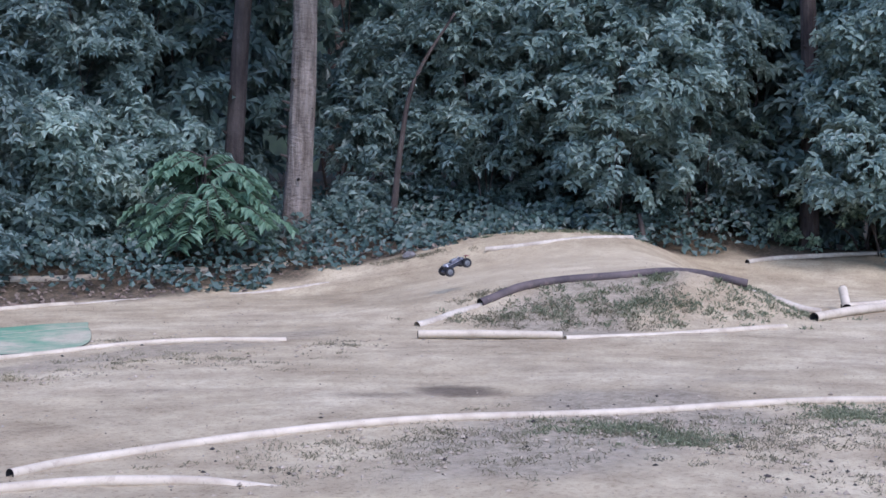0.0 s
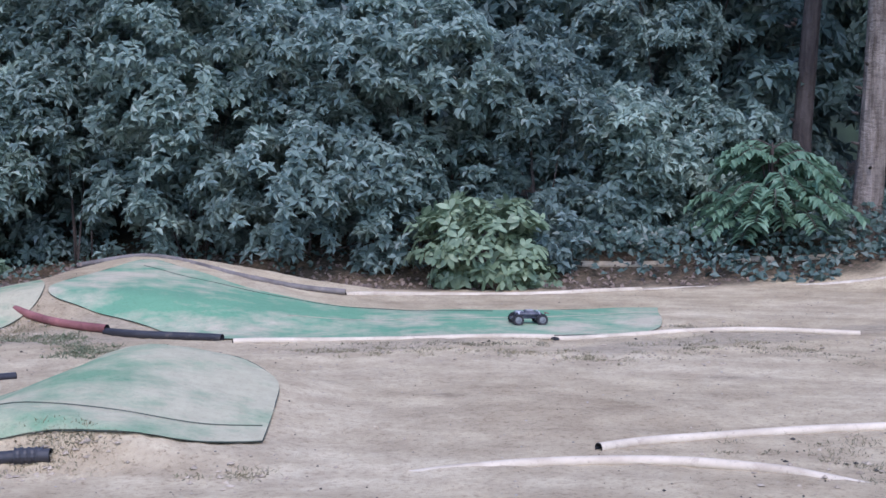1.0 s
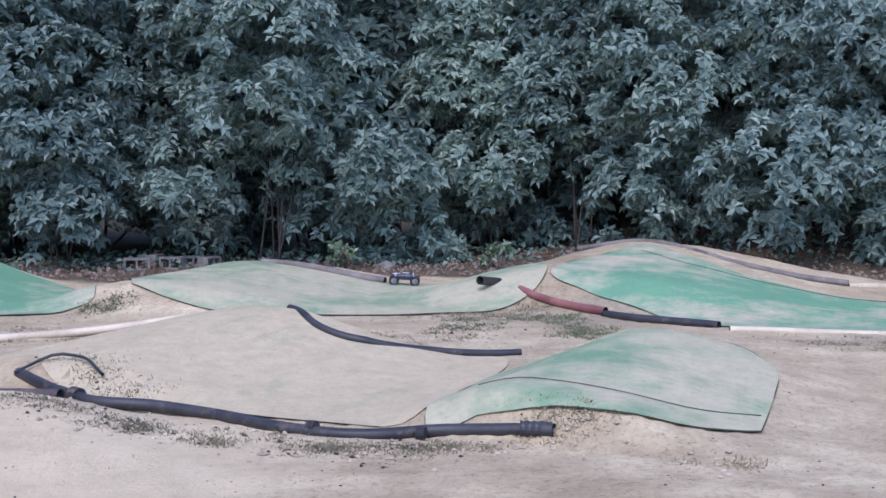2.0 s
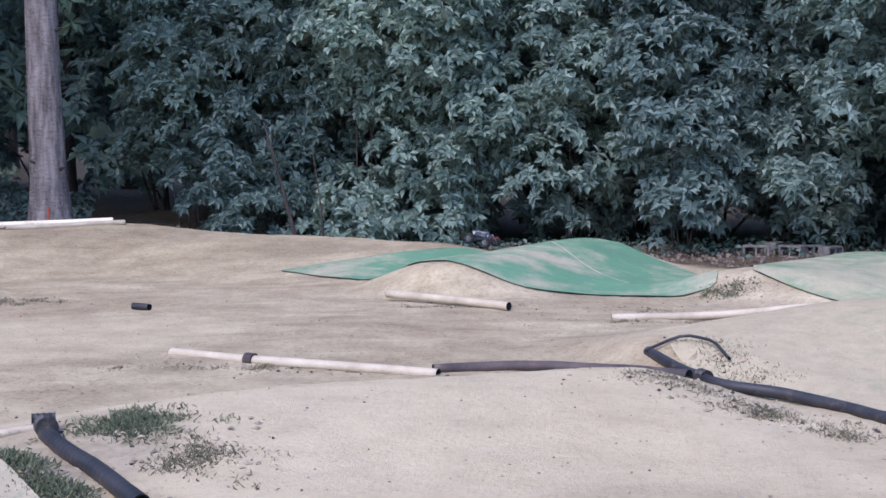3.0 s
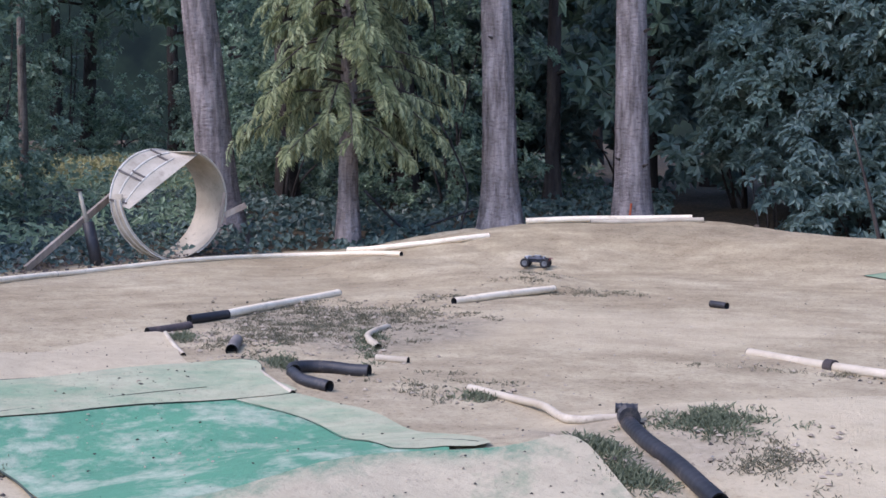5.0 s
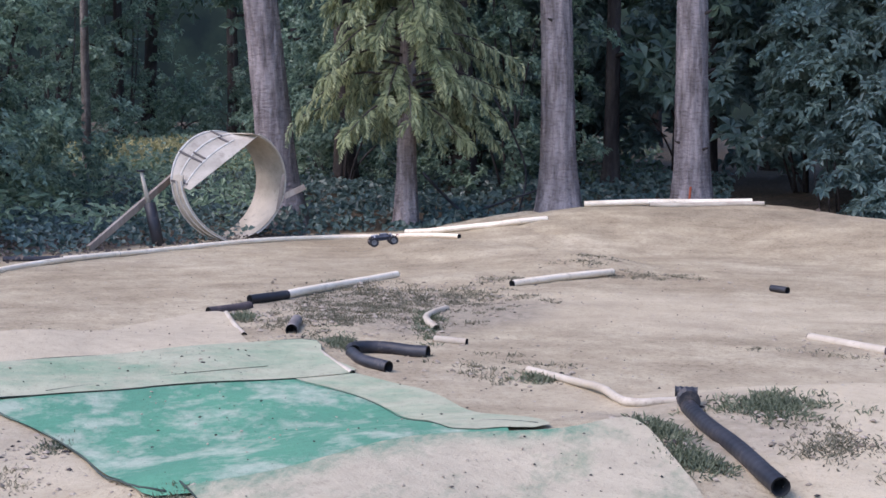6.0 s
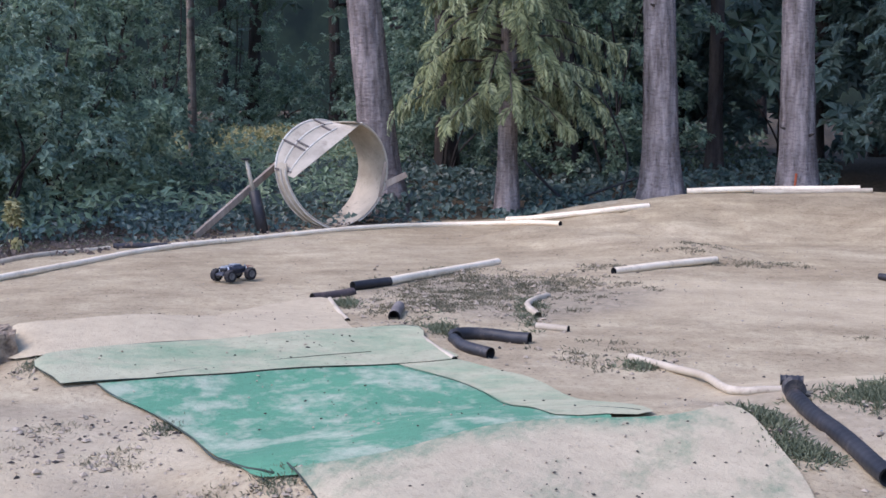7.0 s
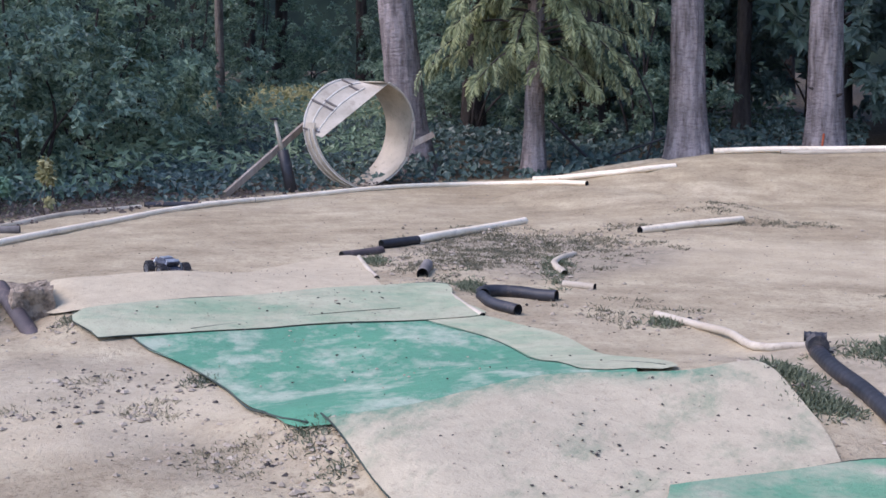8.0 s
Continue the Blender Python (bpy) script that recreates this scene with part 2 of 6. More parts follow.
BROWN_PIPE = pipe_material("brown_pipe", (0.045, 0.034, 0.033), (0.105, 0.078, 0.07), (0.20, 0.14, 0.11), 0.7)
RED_PIPE = pipe_material("red_pipe", (0.14, 0.05, 0.048), (0.25, 0.10, 0.09), (0.24, 0.16, 0.12), 0.7)
GREY_PIPE = pipe_material("grey_pipe", (0.09, 0.078, 0.07), (0.19, 0.165, 0.145), (0.27, 0.215, 0.16), 0.8)
# Near-black lining: the shade inside a pipe's mouth is put into the colour.
MOUTH_SHADE = mottled("pipe_mouth_shade", (0.01, 0.01, 0.011), (0.02, 0.02, 0.02), 8)
BARK = bark_material("fir_bark", (0.16, 0.133, 0.122), (0.44, 0.375, 0.345))
BARK_DARK = mottled("dark_bark", (0.045, 0.036, 0.033), (0.11, 0.088, 0.075), 5.0, 0.95, 0.15, fine=14, bumps=0.8, dist=0.04, stretch=(1, 1, 0.2))
BARK_GREY = bark_material("grey_bark", (0.11, 0.09, 0.072), (0.31, 0.265, 0.22))
WOOD = mottled("weathered_wood", (0.26, 0.20, 0.15), (0.42, 0.35, 0.28), 6.0, 0.85, 0.2, fine=40, stretch=(1, 1, 0.2))
CONCRETE = mottled("concrete", (0.12, 0.112, 0.105), (0.24, 0.222, 0.205), 6.0, 0.95, 0.2)
# Laurel leaves: the air's blue haze and lifted darks are put into the colour.
LAUREL = leaf_material("laurel_leaf_hazed", (0.15, 0.214, 0.188), (0.36, 0.445, 0.385), 0.42, 0.42)
# darker copy of the laurel leaf, with the wood's shade in its colour
LAUREL_SHADED = leaf_material("laurel_leaf_shaded", (0.12, 0.18, 0.165), (0.25, 0.325, 0.28), 0.45, 0.42)
SHRUB = leaf_material("shrub_leaf", (0.13, 0.19, 0.11), (0.33, 0.41, 0.26), 0.45, 0.35)
SUMAC = leaf_material("fresh_leaf", (0.11, 0.20, 0.125), (0.24, 0.36, 0.235), 0.45, 0.4)
CEDAR = leaf_material("cedar_frond", (0.13, 0.16, 0.085), (0.56, 0.57, 0.33), 0.6, 0.35)
# ivy and woods leaves: the bluish tint stands for haze
IVY = leaf_material("ivy_leaf_hazed", (0.04, 0.075, 0.062), (0.13, 0.18, 0.145), 0.42, 0.2)
WOODS = leaf_material("woodland_leaf_hazed", (0.09, 0.15, 0.11), (0.37, 0.46, 0.32), 0.45, 0.4)
GRASS = leaf_material("grass_blade", (0.095, 0.108, 0.06), (0.23, 0.24, 0.145), 0.7, 0.2)
DRY = leaf_material("dry_leaf", (0.09, 0.062, 0.05), (0.25, 0.18, 0.135), 0.8, 0.1)
DRY_GRASS = leaf_material("dry_grass_blade", (0.14, 0.122, 0.072), (0.32, 0.275, 0.175), 0.8, 0.2)
CLEARING = leaf_material("clearing_grass", (0.28, 0.26, 0.10), (0.58, 0.50, 0.26), 0.7, 0.3)
SHEET = pipe_material("weathered_sheet", (0.37, 0.315, 0.235), (0.52, 0.45, 0.345), (0.27, 0.22, 0.165), 0.65)
SLAT = mottled("dark_slat", (0.10, 0.085, 0.075), (0.17, 0.14, 0.12), 8)
PALE = mottled("pale_batten", (0.58, 0.52, 0.42), (0.74, 0.68, 0.57), 6)
ORANGE = mottled("orange_stake", (0.35, 0.07, 0.03), (0.5, 0.13, 0.06), 9)
STONE = mottled("pebble", (0.13, 0.115, 0.10), (0.40, 0.36, 0.31), 7, 0.9)


BANK = (19.3, 3.0, 9.0)
# ridges: (crest points (x, y, height), run on the left of the crest line, run on its right, fade at start, fade at end)
RIDGES = [
    ([(15.36, 8.36, 0.516), (18.75, 10.95, 0.70)], 5.0, 2.2, 1.9, 2.6),  # far jump
    ([(3.36, 15.67, 0.379), (5.28, 18.49, 0.499)], 2.2, 4.2, 1.6, 1.2),  # red pipe jump
    ([(-1.5, 15.72, 0.288), (-0.06, 18.89, 0.268)], 1.5, 3.2, 1.0, 1.3),  # far mat jump
    ([(-4.96, 15.0, 0.371), (-4.06, 18.66, 0.397)], 1.5, 1.7, 0.8, 1.3),  # far mat hump
    ([(-1.79, 8.92, 0.211), (-3.55, 7.92, 0.168), (-4.3, 7.08, 0.154)], 2.5, 0.9, 1.2, 1.5),  # near ridge
    ([(-1.55, 10.43, 0.215), (-0.02, 12.34, 0.36)], 1.9, 2.3, 0.6, 0.9),  # middle jump
    ([(1.55, 8.29, 0.266), (3.04, 10.4, 0.321)], 1.1, 1.9, 0.4, 0.9),  # near mat hump
    ([(-4.79, 3.3, 0.166), (-4.87, 4.55, 0.157), (-4.4, 5.72, 0.151)], 1.2, 1.3, 0.4, 0.5),  # front ramp
    ([(-8.36, 3.74, 0.139), (-7.83, 6.32, 0.111)], 1.3, 1.1, 0.5, 0.5),  # mat step
    ([(-13.71, 15.6, 0.375), (-13.43, 16.49, 0.459), (-11.48, 18.26, 0.516), (-9.56, 18.43, 0.405), (-7.86, 18.67, 0.34), (-6.43, 18.57, 0.292)], 1.6, 3.6, 1.5, 2.0),  # turn berm
    ([(-13.05, 12.78, 0.169), (-11.99, 12.97, 0.169), (-11.05, 13.01, 0.162), (-10.29, 12.86, 0.133)], 1.0, 1.5, 1.0, 1.0),  # inner rise
    ([(-9.2, 3.15, 0.2), (-8.98, 3.32, 0.2)], 0.45, 0.5, 0.4, 0.35),  # left stub
    ([(-9.2, 3.95, 0.165), (-8.95, 4.7, 0.165), (-8.95, 5.5, 0.1), (-9.1, 6.2, 0.04)], 0.8, 0.9, 0.3, 0.6),  # landing crest
    ([(15.5, 8.05, 0.10), (16.1, 7.3, 0.13)], 0.9, 0.9, 0.4, 0.7),  # mound shoulder
    ([(22.2, 10.3, 0.42), (24.5, 8.0, 0.5)], 4, 4, 3, 8),  # right rise
]


def smooth(a, b, v):
    u = np.clip((v - a) / (b - a), 0, 1)
    return u * u * (3 - 2 * u)


def ridge(x, y, spec):
    """Height of one long mound of packed soil; the crest is a line of points with heights."""
    pts, left, right, f0, f1 = spec
    best, out = np.full(np.shape(x), 1e9), np.zeros(np.shape(x))
    last = len(pts) - 2
    for i in range(len(pts) - 1):
        (ax, ay, ah), (bx, by, bh) = pts[i], pts[i + 1]
        lx, ly = bx - ax, by - ay
        n = math.hypot(lx, ly)
        s = ((x - ax) * lx + (y - ay) * ly) / n
        d = (-(x - ax) * ly + (y - ay) * lx) / n
        k = np.clip(s / n, 0, 1)
        over = np.where(s < 0, -s / (f0 if i == 0 else 1e3), np.where(s > n, (s - n) / (f1 if i == last else 1e3), 0))
        rad = np.hypot(d / np.where(d > 0, left, right), over)
        if 0 < i:
            rad = np.where(s < 0, np.hypot(np.hypot(x - ax, y - ay) / np.where(d > 0, left, right), 0), rad)
        if i < last:
            rad = np.where(s > n, np.hypot(x - bx, y - by) / np.where(d > 0, left, right), rad)
        z = (ah + (bh - ah) * k) * (0.5 + 0.5 * np.cos(np.pi * np.clip(rad, 0, 1)))
        out = np.where(rad < best, z, out)
        best = np.minimum(best, rad)
    return out


def ground_z(x, y):
    """Height of the ground at (x, y), arrays or numbers."""
    x, y = np.asarray(x, float), np.asarray(y, float)
    z = np.zeros(np.broadcast(x, y).shape)
    for spec in RIDGES:
        z = z + ridge(x, y, spec)
    far = np.hypot(x, y)
    z = z + 0.16 * np.clip(far - BANK[0], 0, 12) * smooth(BANK[1], BANK[2], x) * smooth(9.0, 13.5, y) * smooth(0, 2.0, far - BANK[0])
    z = z + 0.06 * np.clip(far - 22.5, 0, 30) * smooth(-6, -12, x)
    z = z + 0.012 * np.sin(1.7 * x + 0.6 * y) * np.sin(1.3 * y - 0.5 * x) + 0.006 * np.sin(4.1 * x + 1.9 * y) * np.sin(3.7 * y - 2.3 * x)
    return z


# ---- building helpers ----
def mesh_of(name, verts, faces, material, smooth_faces=False):
    me = bpy.data.meshes.new(name)
    me.from_pydata(np.asarray(verts, float).tolist(), [], np.asarray(faces).tolist() if isinstance(faces, np.ndarray) else faces)
    me.materials.append(material)
    if smooth_faces:
        me.polygons.foreach_set("use_smooth", [True] * len(me.polygons))
    me.update()
    return me


def part(name, data, material, parent, label="", place=None):
    """Link a bmesh or mesh as ONE object under a thing or part."""
    if isinstance(data, bmesh.types.BMesh):
        me = bpy.data.meshes.new(name)
        data.to_mesh(me)
        data.free()
        me.materials.append(material)
        data = me
    ob = new(name, data)
    if parent is not None:
        ob.parent = parent
    if place is not None:
        ob.matrix_basis = place
    return tagged(ob, label)


def box(sx, sy, sz, m=Matrix(), bevel=0.0, bm=None):
    bm = bm or bmesh.new()
    r = bmesh.ops.create_cube(bm, size=1.0, matrix=m @ Matrix.Diagonal((sx, sy, sz, 1)))
    if bevel:
        es = {e for v in r["verts"] for e in v.link_edges}
        bmesh.ops.bevel(bm, geom=list(es), offset=bevel, segments=2, affect="EDGES", profile=0.5)
    return bm


def tube_along(pts, radii, sides=12, cap=True):
    """Vertices and faces of a tube along 3D points with a radius at each."""
    pts = np.asarray(pts, float)
    n = len(pts)
    tang = np.gradient(pts, axis=0)
    tang /= np.linalg.norm(tang, axis=1)[:, None] + 1e-9
    up = np.where(np.abs(tang[:, 2:3]) > 0.9, np.array([[1.0, 0, 0]]), np.array([[0, 0, 1.0]]))
    a = np.cross(tang, up)
    a /= np.linalg.norm(a, axis=1)[:, None] + 1e-9
    b = np.cross(a, tang)
    ang = np.arange(sides) * 2 * math.pi / sides
    ring = a[:, None, :] * np.cos(ang)[None, :, None] + b[:, None, :] * np.sin(ang)[None, :, None]
    v = (pts[:, None, :] + ring * np.asarray(radii, float)[:, None, None]).reshape(-1, 3)
    f = []
    for i in range(n - 1):
        for j in range(sides):
            k = (j + 1) % sides
            f.append((i * sides + j, i * sides + k, (i + 1) * sides + k, (i + 1) * sides + j))
    if cap:
        f.append(tuple(range(sides))[::-1])
        f.append(tuple((n - 1) * sides + j for j in range(sides)))
    return v, f


def spline(pts, step):
    """Points at even steps along a smooth line through pts."""
    p = np.asarray(pts, float)
    if len(p) == 2:
        n = max(2, int(np.linalg.norm(p[1] - p[0]) / step) + 1)
        return p[0] + (p[1] - p[0]) * np.linspace(0, 1, n)[:, None]
    q = np.vstack([2 * p[0] - p[1], p, 2 * p[-1] - p[-2]])
    out = []
    for i in range(1, len(q) - 2):
        n = max(1, int(round(np.linalg.norm(q[i + 1] - q[i]) / step)))
        t = np.arange(n)[:, None] / n
        out.append(0.5 * (2 * q[i] + (q[i + 1] - q[i - 1]) * t + (2 * q[i - 1] - 5 * q[i] + 4 * q[i + 1] - q[i + 2]) * t ** 2 + (3 * q[i] - q[i - 1] - 3 * q[i + 1] + q[i + 2]) * t ** 3))
    out.append(p[-1:])
    return np.vstack(out)


def polar(turn, far):
    """A spot on the plan, turn degrees left of the y axis, far metres off."""
    return -math.sin(radians(turn)) * far, math.cos(radians(turn)) * far


# ---- ground ----
def make_ground():
    def lines(lo, hi, step):
        inner = np.arange(lo, hi + step / 2, step)
        grow = np.cumsum(step * 1.35 ** np.arange(1, 26))
        return np.concatenate([lo - grow[::-1], inner, hi + grow])
    xs, ys = lines(-19.0, 22.0, 0.1), lines(2.5, 23.0, 0.1)
    gx, gy = np.meshgrid(xs, ys)
    gz = ground_z(gx, gy)
    rng = np.random.default_rng(3)
    near = (np.abs(gx) < 23) & (gy > 2) & (gy < 24)
    gz = gz + np.where(near, rng.normal(0, 0.0035, gz.shape), 0)
    nx, ny = len(xs), len(ys)
    i = np.arange(nx * ny).reshape(ny, nx)
    faces = np.stack([i[:-1, :-1], i[:-1, 1:], i[1:, 1:], i[1:, :-1]], -1).reshape(-1, 4)
    me = mesh_of("ground", np.stack([gx, gy, gz], -1).reshape(-1, 3), faces, SOIL, True)
    far = np.hypot(gx, gy)
    edge = np.interp(np.degrees(np.arctan2(-gx, gy)), EDGE_TURN, EDGE_FAR)
    wob = 0.35 * np.sin(2.1 * gx + 1.2 * gy) * np.sin(1.4 * gy - 1.1 * gx) + 0.18 * np.sin(5.3 * gx) * np.sin(4.7 * gy)
    lit = smooth(0.0, 0.7, far - edge + wob)
    me.attributes.new("litter", "FLOAT", "POINT").data.foreach_set("value", lit.ravel())
    tro = np.zeros(gx.shape)
    for x, y, rx, ry, k in TRODDEN:
        tro = np.maximum(tro, k * smooth(1.0, 0.55, np.hypot((gx - x) / rx, (gy - y) / ry) + 0.6 * wob))
    me.attributes.new("trodden", "FLOAT", "POINT").data.foreach_set("value", tro.ravel())
    wet = np.zeros(gx.shape)
    for x, y, rx, ry, k in DAMP:
        a = math.atan2(-x, y)
        u, w = (gx - x) * math.cos(a) + (gy - y) * math.sin(a), -(gx - x) * math.sin(a) + (gy - y) * math.cos(a)
        wet = np.maximum(wet, k * smooth(1.0, 0.3, np.hypot(u / rx, w / ry) + 0.5 * wob))
    me.attributes.new("damp", "FLOAT", "POINT").data.foreach_set("value", wet.ravel())
    sand = np.zeros(gx.shape)
    for x, y, rx, ry, k in SANDY:
        a = math.atan2(-x, y)
        u, w = (gx - x) * math.cos(a) + (gy - y) * math.sin(a), -(gx - x) * math.sin(a) + (gy - y) * math.cos(a)
        sand = np.maximum(sand, k * smooth(1.0, 0.6, np.hypot(u / rx, w / ry) + 0.3 * wob))
    me.attributes.new("sandy", "FLOAT", "POINT").data.foreach_set("value", sand.ravel())
    flow = np.stack([np.arctan2(-gx, gy) * 7.0, far * 2.6, 0 * far], -1)
    me.attributes.new("flow", "FLOAT_VECTOR", "POINT").data.foreach_set("vector", flow.ravel())
    tagged(new("ground", me), "pale tan packed-soil track ground with jumps, berms and leaf litter", "ground", kind="structure")


# outer border of the bare soil: turn and distance
EDGE_TURN = [-80, -70, -64, -60, -52, -46, -40, -34, -28, -22, -18, -12, -6, 0, 6, 12, 20, 30, 38, 44, 50, 54, 60, 66, 72, 80]
EDGE_FAR = [25, 24.0, 23.2, 22.2, 21.6, 20.6, 19.6, 18.9, 18.8, 18.9, 19.8, 18.6, 18.7, 19.6, 18.6, 20.0, 20.6, 21.6, 22.0, 21.0, 21.1, 19.9, 18.4, 16.6, 15.0, 14]
# weedy, trodden patches: x, y, half sizes, strength
TRODDEN = [(-9.2, 8.7, 1.8, 1.6, 0.6), (13.9, 8.5, 2.3, 1.0, 0.7), (8.3, 5.0, 2.6, 1.1, 0.65), (3.2, 14.0, 1.2, 0.8, 0.5), (9.0, 10.5, 3.0, 0.5, 0.5),
           (-4.2, 6.2, 0.8, 0.9, 0.5), (5.6, 11.7, 2.0, 0.4, 0.4), (-7.0, 3.0, 0.8, 0.8, 0.3), (-5.4, 2.8, 0.9, 0.4, 0.3), (-8.9, 3.2, 0.5, 0.5, 0.6)]
# darker damp soil: x, y, half width, half depth, strength
# paler dusty soil: x, y, half width, half depth, strength
SANDY = [(-6.4, 2.5, 1.8, 1.1, 0.6), (-2.6, 7.4, 3.6, 2.1, 0.6), (-0.4, 11.4, 2.0, 1.6, 0.6), (-7.5, 10.2, 2.6, 1.6, 0.4), (16.0, 10.5, 2.5, 2.0, 0.4)]
DAMP = [(8.85, 6.68, 0.55, 0.42, 1.0), (8.3, 7.0, 0.6, 0.25, 0.6), (4.9, 8.97, 0.22, 0.12, 0.5), (10.5, 6.6, 1.6, 0.25, 0.25), (-10.5, 17.6, 2.6, 0.8, 0.3), (-7.5, 17.7, 2.2, 0.7, 0.25), (7.4, 8.6, 0.3, 0.1, 0.4), (11.9, 8.3, 0.9, 0.12, 0.5)]
make_ground()
# Flat ring behind the trees, coloured dark for the shade inside the wood.
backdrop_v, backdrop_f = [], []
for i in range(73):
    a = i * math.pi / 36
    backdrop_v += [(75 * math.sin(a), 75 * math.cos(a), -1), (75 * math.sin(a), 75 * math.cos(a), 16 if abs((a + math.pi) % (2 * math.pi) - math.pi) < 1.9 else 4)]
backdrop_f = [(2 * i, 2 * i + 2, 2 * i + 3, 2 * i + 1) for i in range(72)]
DISTANT = mottled("distant_woods_shaded", (0.012, 0.022, 0.016), (0.035, 0.055, 0.03), 0.5, fine=3)
tagged(new("backdrop", mesh_of("backdrop", backdrop_v, backdrop_f, DISTANT)), "distant woodland behind the track, coloured dark as in shade", "backdrop", kind="structure")


# ---- carpets on the jumps ----
def carpet(outline, material, label, lift=0.02, edge=True, sheltered=None):
    """A carpet laid over the ground inside an outline, with a thick rim."""
    ring = spline([*outline, outline[0]], 0.12)[:-1]
    bm = bmesh.new()
    vs = [bm.verts.new((x, y, 0)) for x, y in ring]
    bm.faces.new(vs)
    lo, hi = ring.min(0), ring.max(0)
    for ax in (0, 1):
        for c in np.arange(lo[ax] + 0.07, hi[ax], 0.14):
            co, no = [0, 0, 0], [0, 0, 0]
            co[ax], no[ax] = c, 1
            bmesh.ops.bisect_plane(bm, geom=bm.verts[:] + bm.edges[:] + bm.faces[:], plane_co=co, plane_no=no)
    xy = np.array([v.co[:2] for v in bm.verts])
    z = ground_z(xy[:, 0], xy[:, 1]) + lift
    for v, h in zip(bm.verts, z):
        v.co.z = h + 0.004 * math.sin(5 * v.co.x + 3 * v.co.y)
    for f in bm.faces:
        f.smooth = True
    me = bpy.data.meshes.new("turf_carpet")
    bm.normal_update()
    for f in bm.faces:
        if f.normal.z < 0:
            f.normal_flip()
    bm.to_mesh(me)
    bm.free()
    me.materials.append(material)
    if sheltered:
        near = spline(sheltered[0], 0.05)
        far = np.sqrt(((xy[:, None] - near[None]) ** 2).sum(2)).min(1)
        me.attributes.new("unworn", "FLOAT", "POINT").data.foreach_set("value", smooth(sheltered[1], 0.0, far + 0.05 * np.sin(9 * xy[:, 1]) * np.sin(7 * xy[:, 0])))
    ob = tagged(new("turf_carpet", me), label, "carpet")
    if edge:
        loop = np.vstack([ring, ring[:2]])
        p = np.column_stack([loop, ground_z(loop[:, 0], loop[:, 1]) + lift - 0.004])
        v, f = tube_along(p, 0.0028 + 0.0016 * np.sin(7.0 * np.arange(len(p))) + 0.0012 * np.sin(0.9 * np.arange(len(p))), 6, False)
        part("hem", mesh_of("hem", v, f, TURF_EDGE, True), TURF_EDGE, ob, "dark frayed carpet hem")
    return ob


long_mat = carpet([(10.17, 13.16), (9.1, 13.6), (7.9, 14.2), (6.6, 14.9), (5.9, 15.8), (5.5, 17.0), (5.2, 17.9), (4.3, 16.9), (3.35, 15.45), (3.57, 14.7), (4.0, 14.0), (4.47, 12.95),
        (5.53, 12.45), (6.86, 11.95), (7.6, 11.6), (8.75, 11.4)], TURF_FRESH, "green outdoor carpet laid over the jump, dusty at its edges")
hump_mat = carpet([(2.97, 7.81), (2.49, 7.71), (2.08, 7.83), (1.74, 8.0), (1.5, 8.1), (1.3, 8.2), (1.0, 8.35), (1.3, 9.3), (1.8, 10.2), (2.4, 10.7), (3.04, 10.7), (3.6, 10.2), (3.72, 9.5), (3.45, 8.8)],
       TURF_FADED, "faded green carpet over a small hump, sandy and worn")
double_mat = carpet([(-7.59, 16.1), (-6.7, 15.7), (-5.9, 15.45), (-5.27, 15.0), (-4.93, 14.89), (-4.49, 14.75), (-3.88, 14.66), (-3.33, 15.0), (-2.67, 15.07), (-2.11, 15.21), (-1.88, 15.6),
        (-2.5, 18.0), (-3.3, 18.5), (-4.1, 18.9), (-5.4, 18.6), (-6.4, 17.5)], TURF_FRESH, "long green carpet over a double hump with a dark hem")
far_mat = carpet([(-1.47, 15.5), (-1.0, 15.0), (-0.44, 14.6), (0.4, 14.4), (2.1, 14.4), (3.2, 15.2), (3.3, 17.0), (1.6, 17.4), (0.95, 17.7), (0.1, 18.5), (-0.9, 18.4), (-1.6, 17.2)],
       TURF_FADED, "faded grey-green carpet over the far jump")
dip_mat = carpet([(-7.6, 3.72), (-6.2, 3.57), (-5.15, 3.2), (-4.8, 3.2), (-4.6, 3.5), (-4.6, 4.5), (-4.55, 5.0), (-5.2, 5.4), (-6.2, 5.7), (-6.95, 5.75), (-7.27, 4.95)],
       TURF_FLOOR, "green carpet in the dip, patchy with bare worn spots", 0.02, False)
step_mat = carpet([(-7.67, 3.52), (-7.4, 4.43), (-7.27, 4.96), (-6.86, 5.96), (-7.29, 6.09), (-7.75, 6.26), (-8.06, 5.05), (-8.2, 3.67)], TURF_PALE, "pale green carpet strip over a low step", 0.03)
carpet([(-7.72, 6.23), (-7.9, 5.9), (-9.91, 7.13), (-9.95, 6.5), (-9.55, 5.5), (-9.5, 4.6), (-9.65, 3.8), (-8.9, 3.62), (-8.2, 3.67), (-8.02, 5.06)], TURF_GREY, "dusty grey carpet on the landing", 0.022, False)
carpet([(-4.78, 3.26), (-4.73, 3.73), (-4.78, 4.44), (-4.7, 4.8), (-4.42, 5.25), (-4.33, 5.66), (-3.9, 5.45), (-3.4, 5.05), (-2.9, 4.3), (-2.9, 2.8), (-3.6, 2.96), (-4.15, 3.09), (-4.5, 3.18)], TURF_RAMP,
       "dusty grey carpet on the front ramp, creased", 0.03, False, ([(-4.8, 3.26), (-4.85, 3.73), (-4.85, 4.44), (-4.75, 4.8), (-4.45, 5.2)], 0.3))
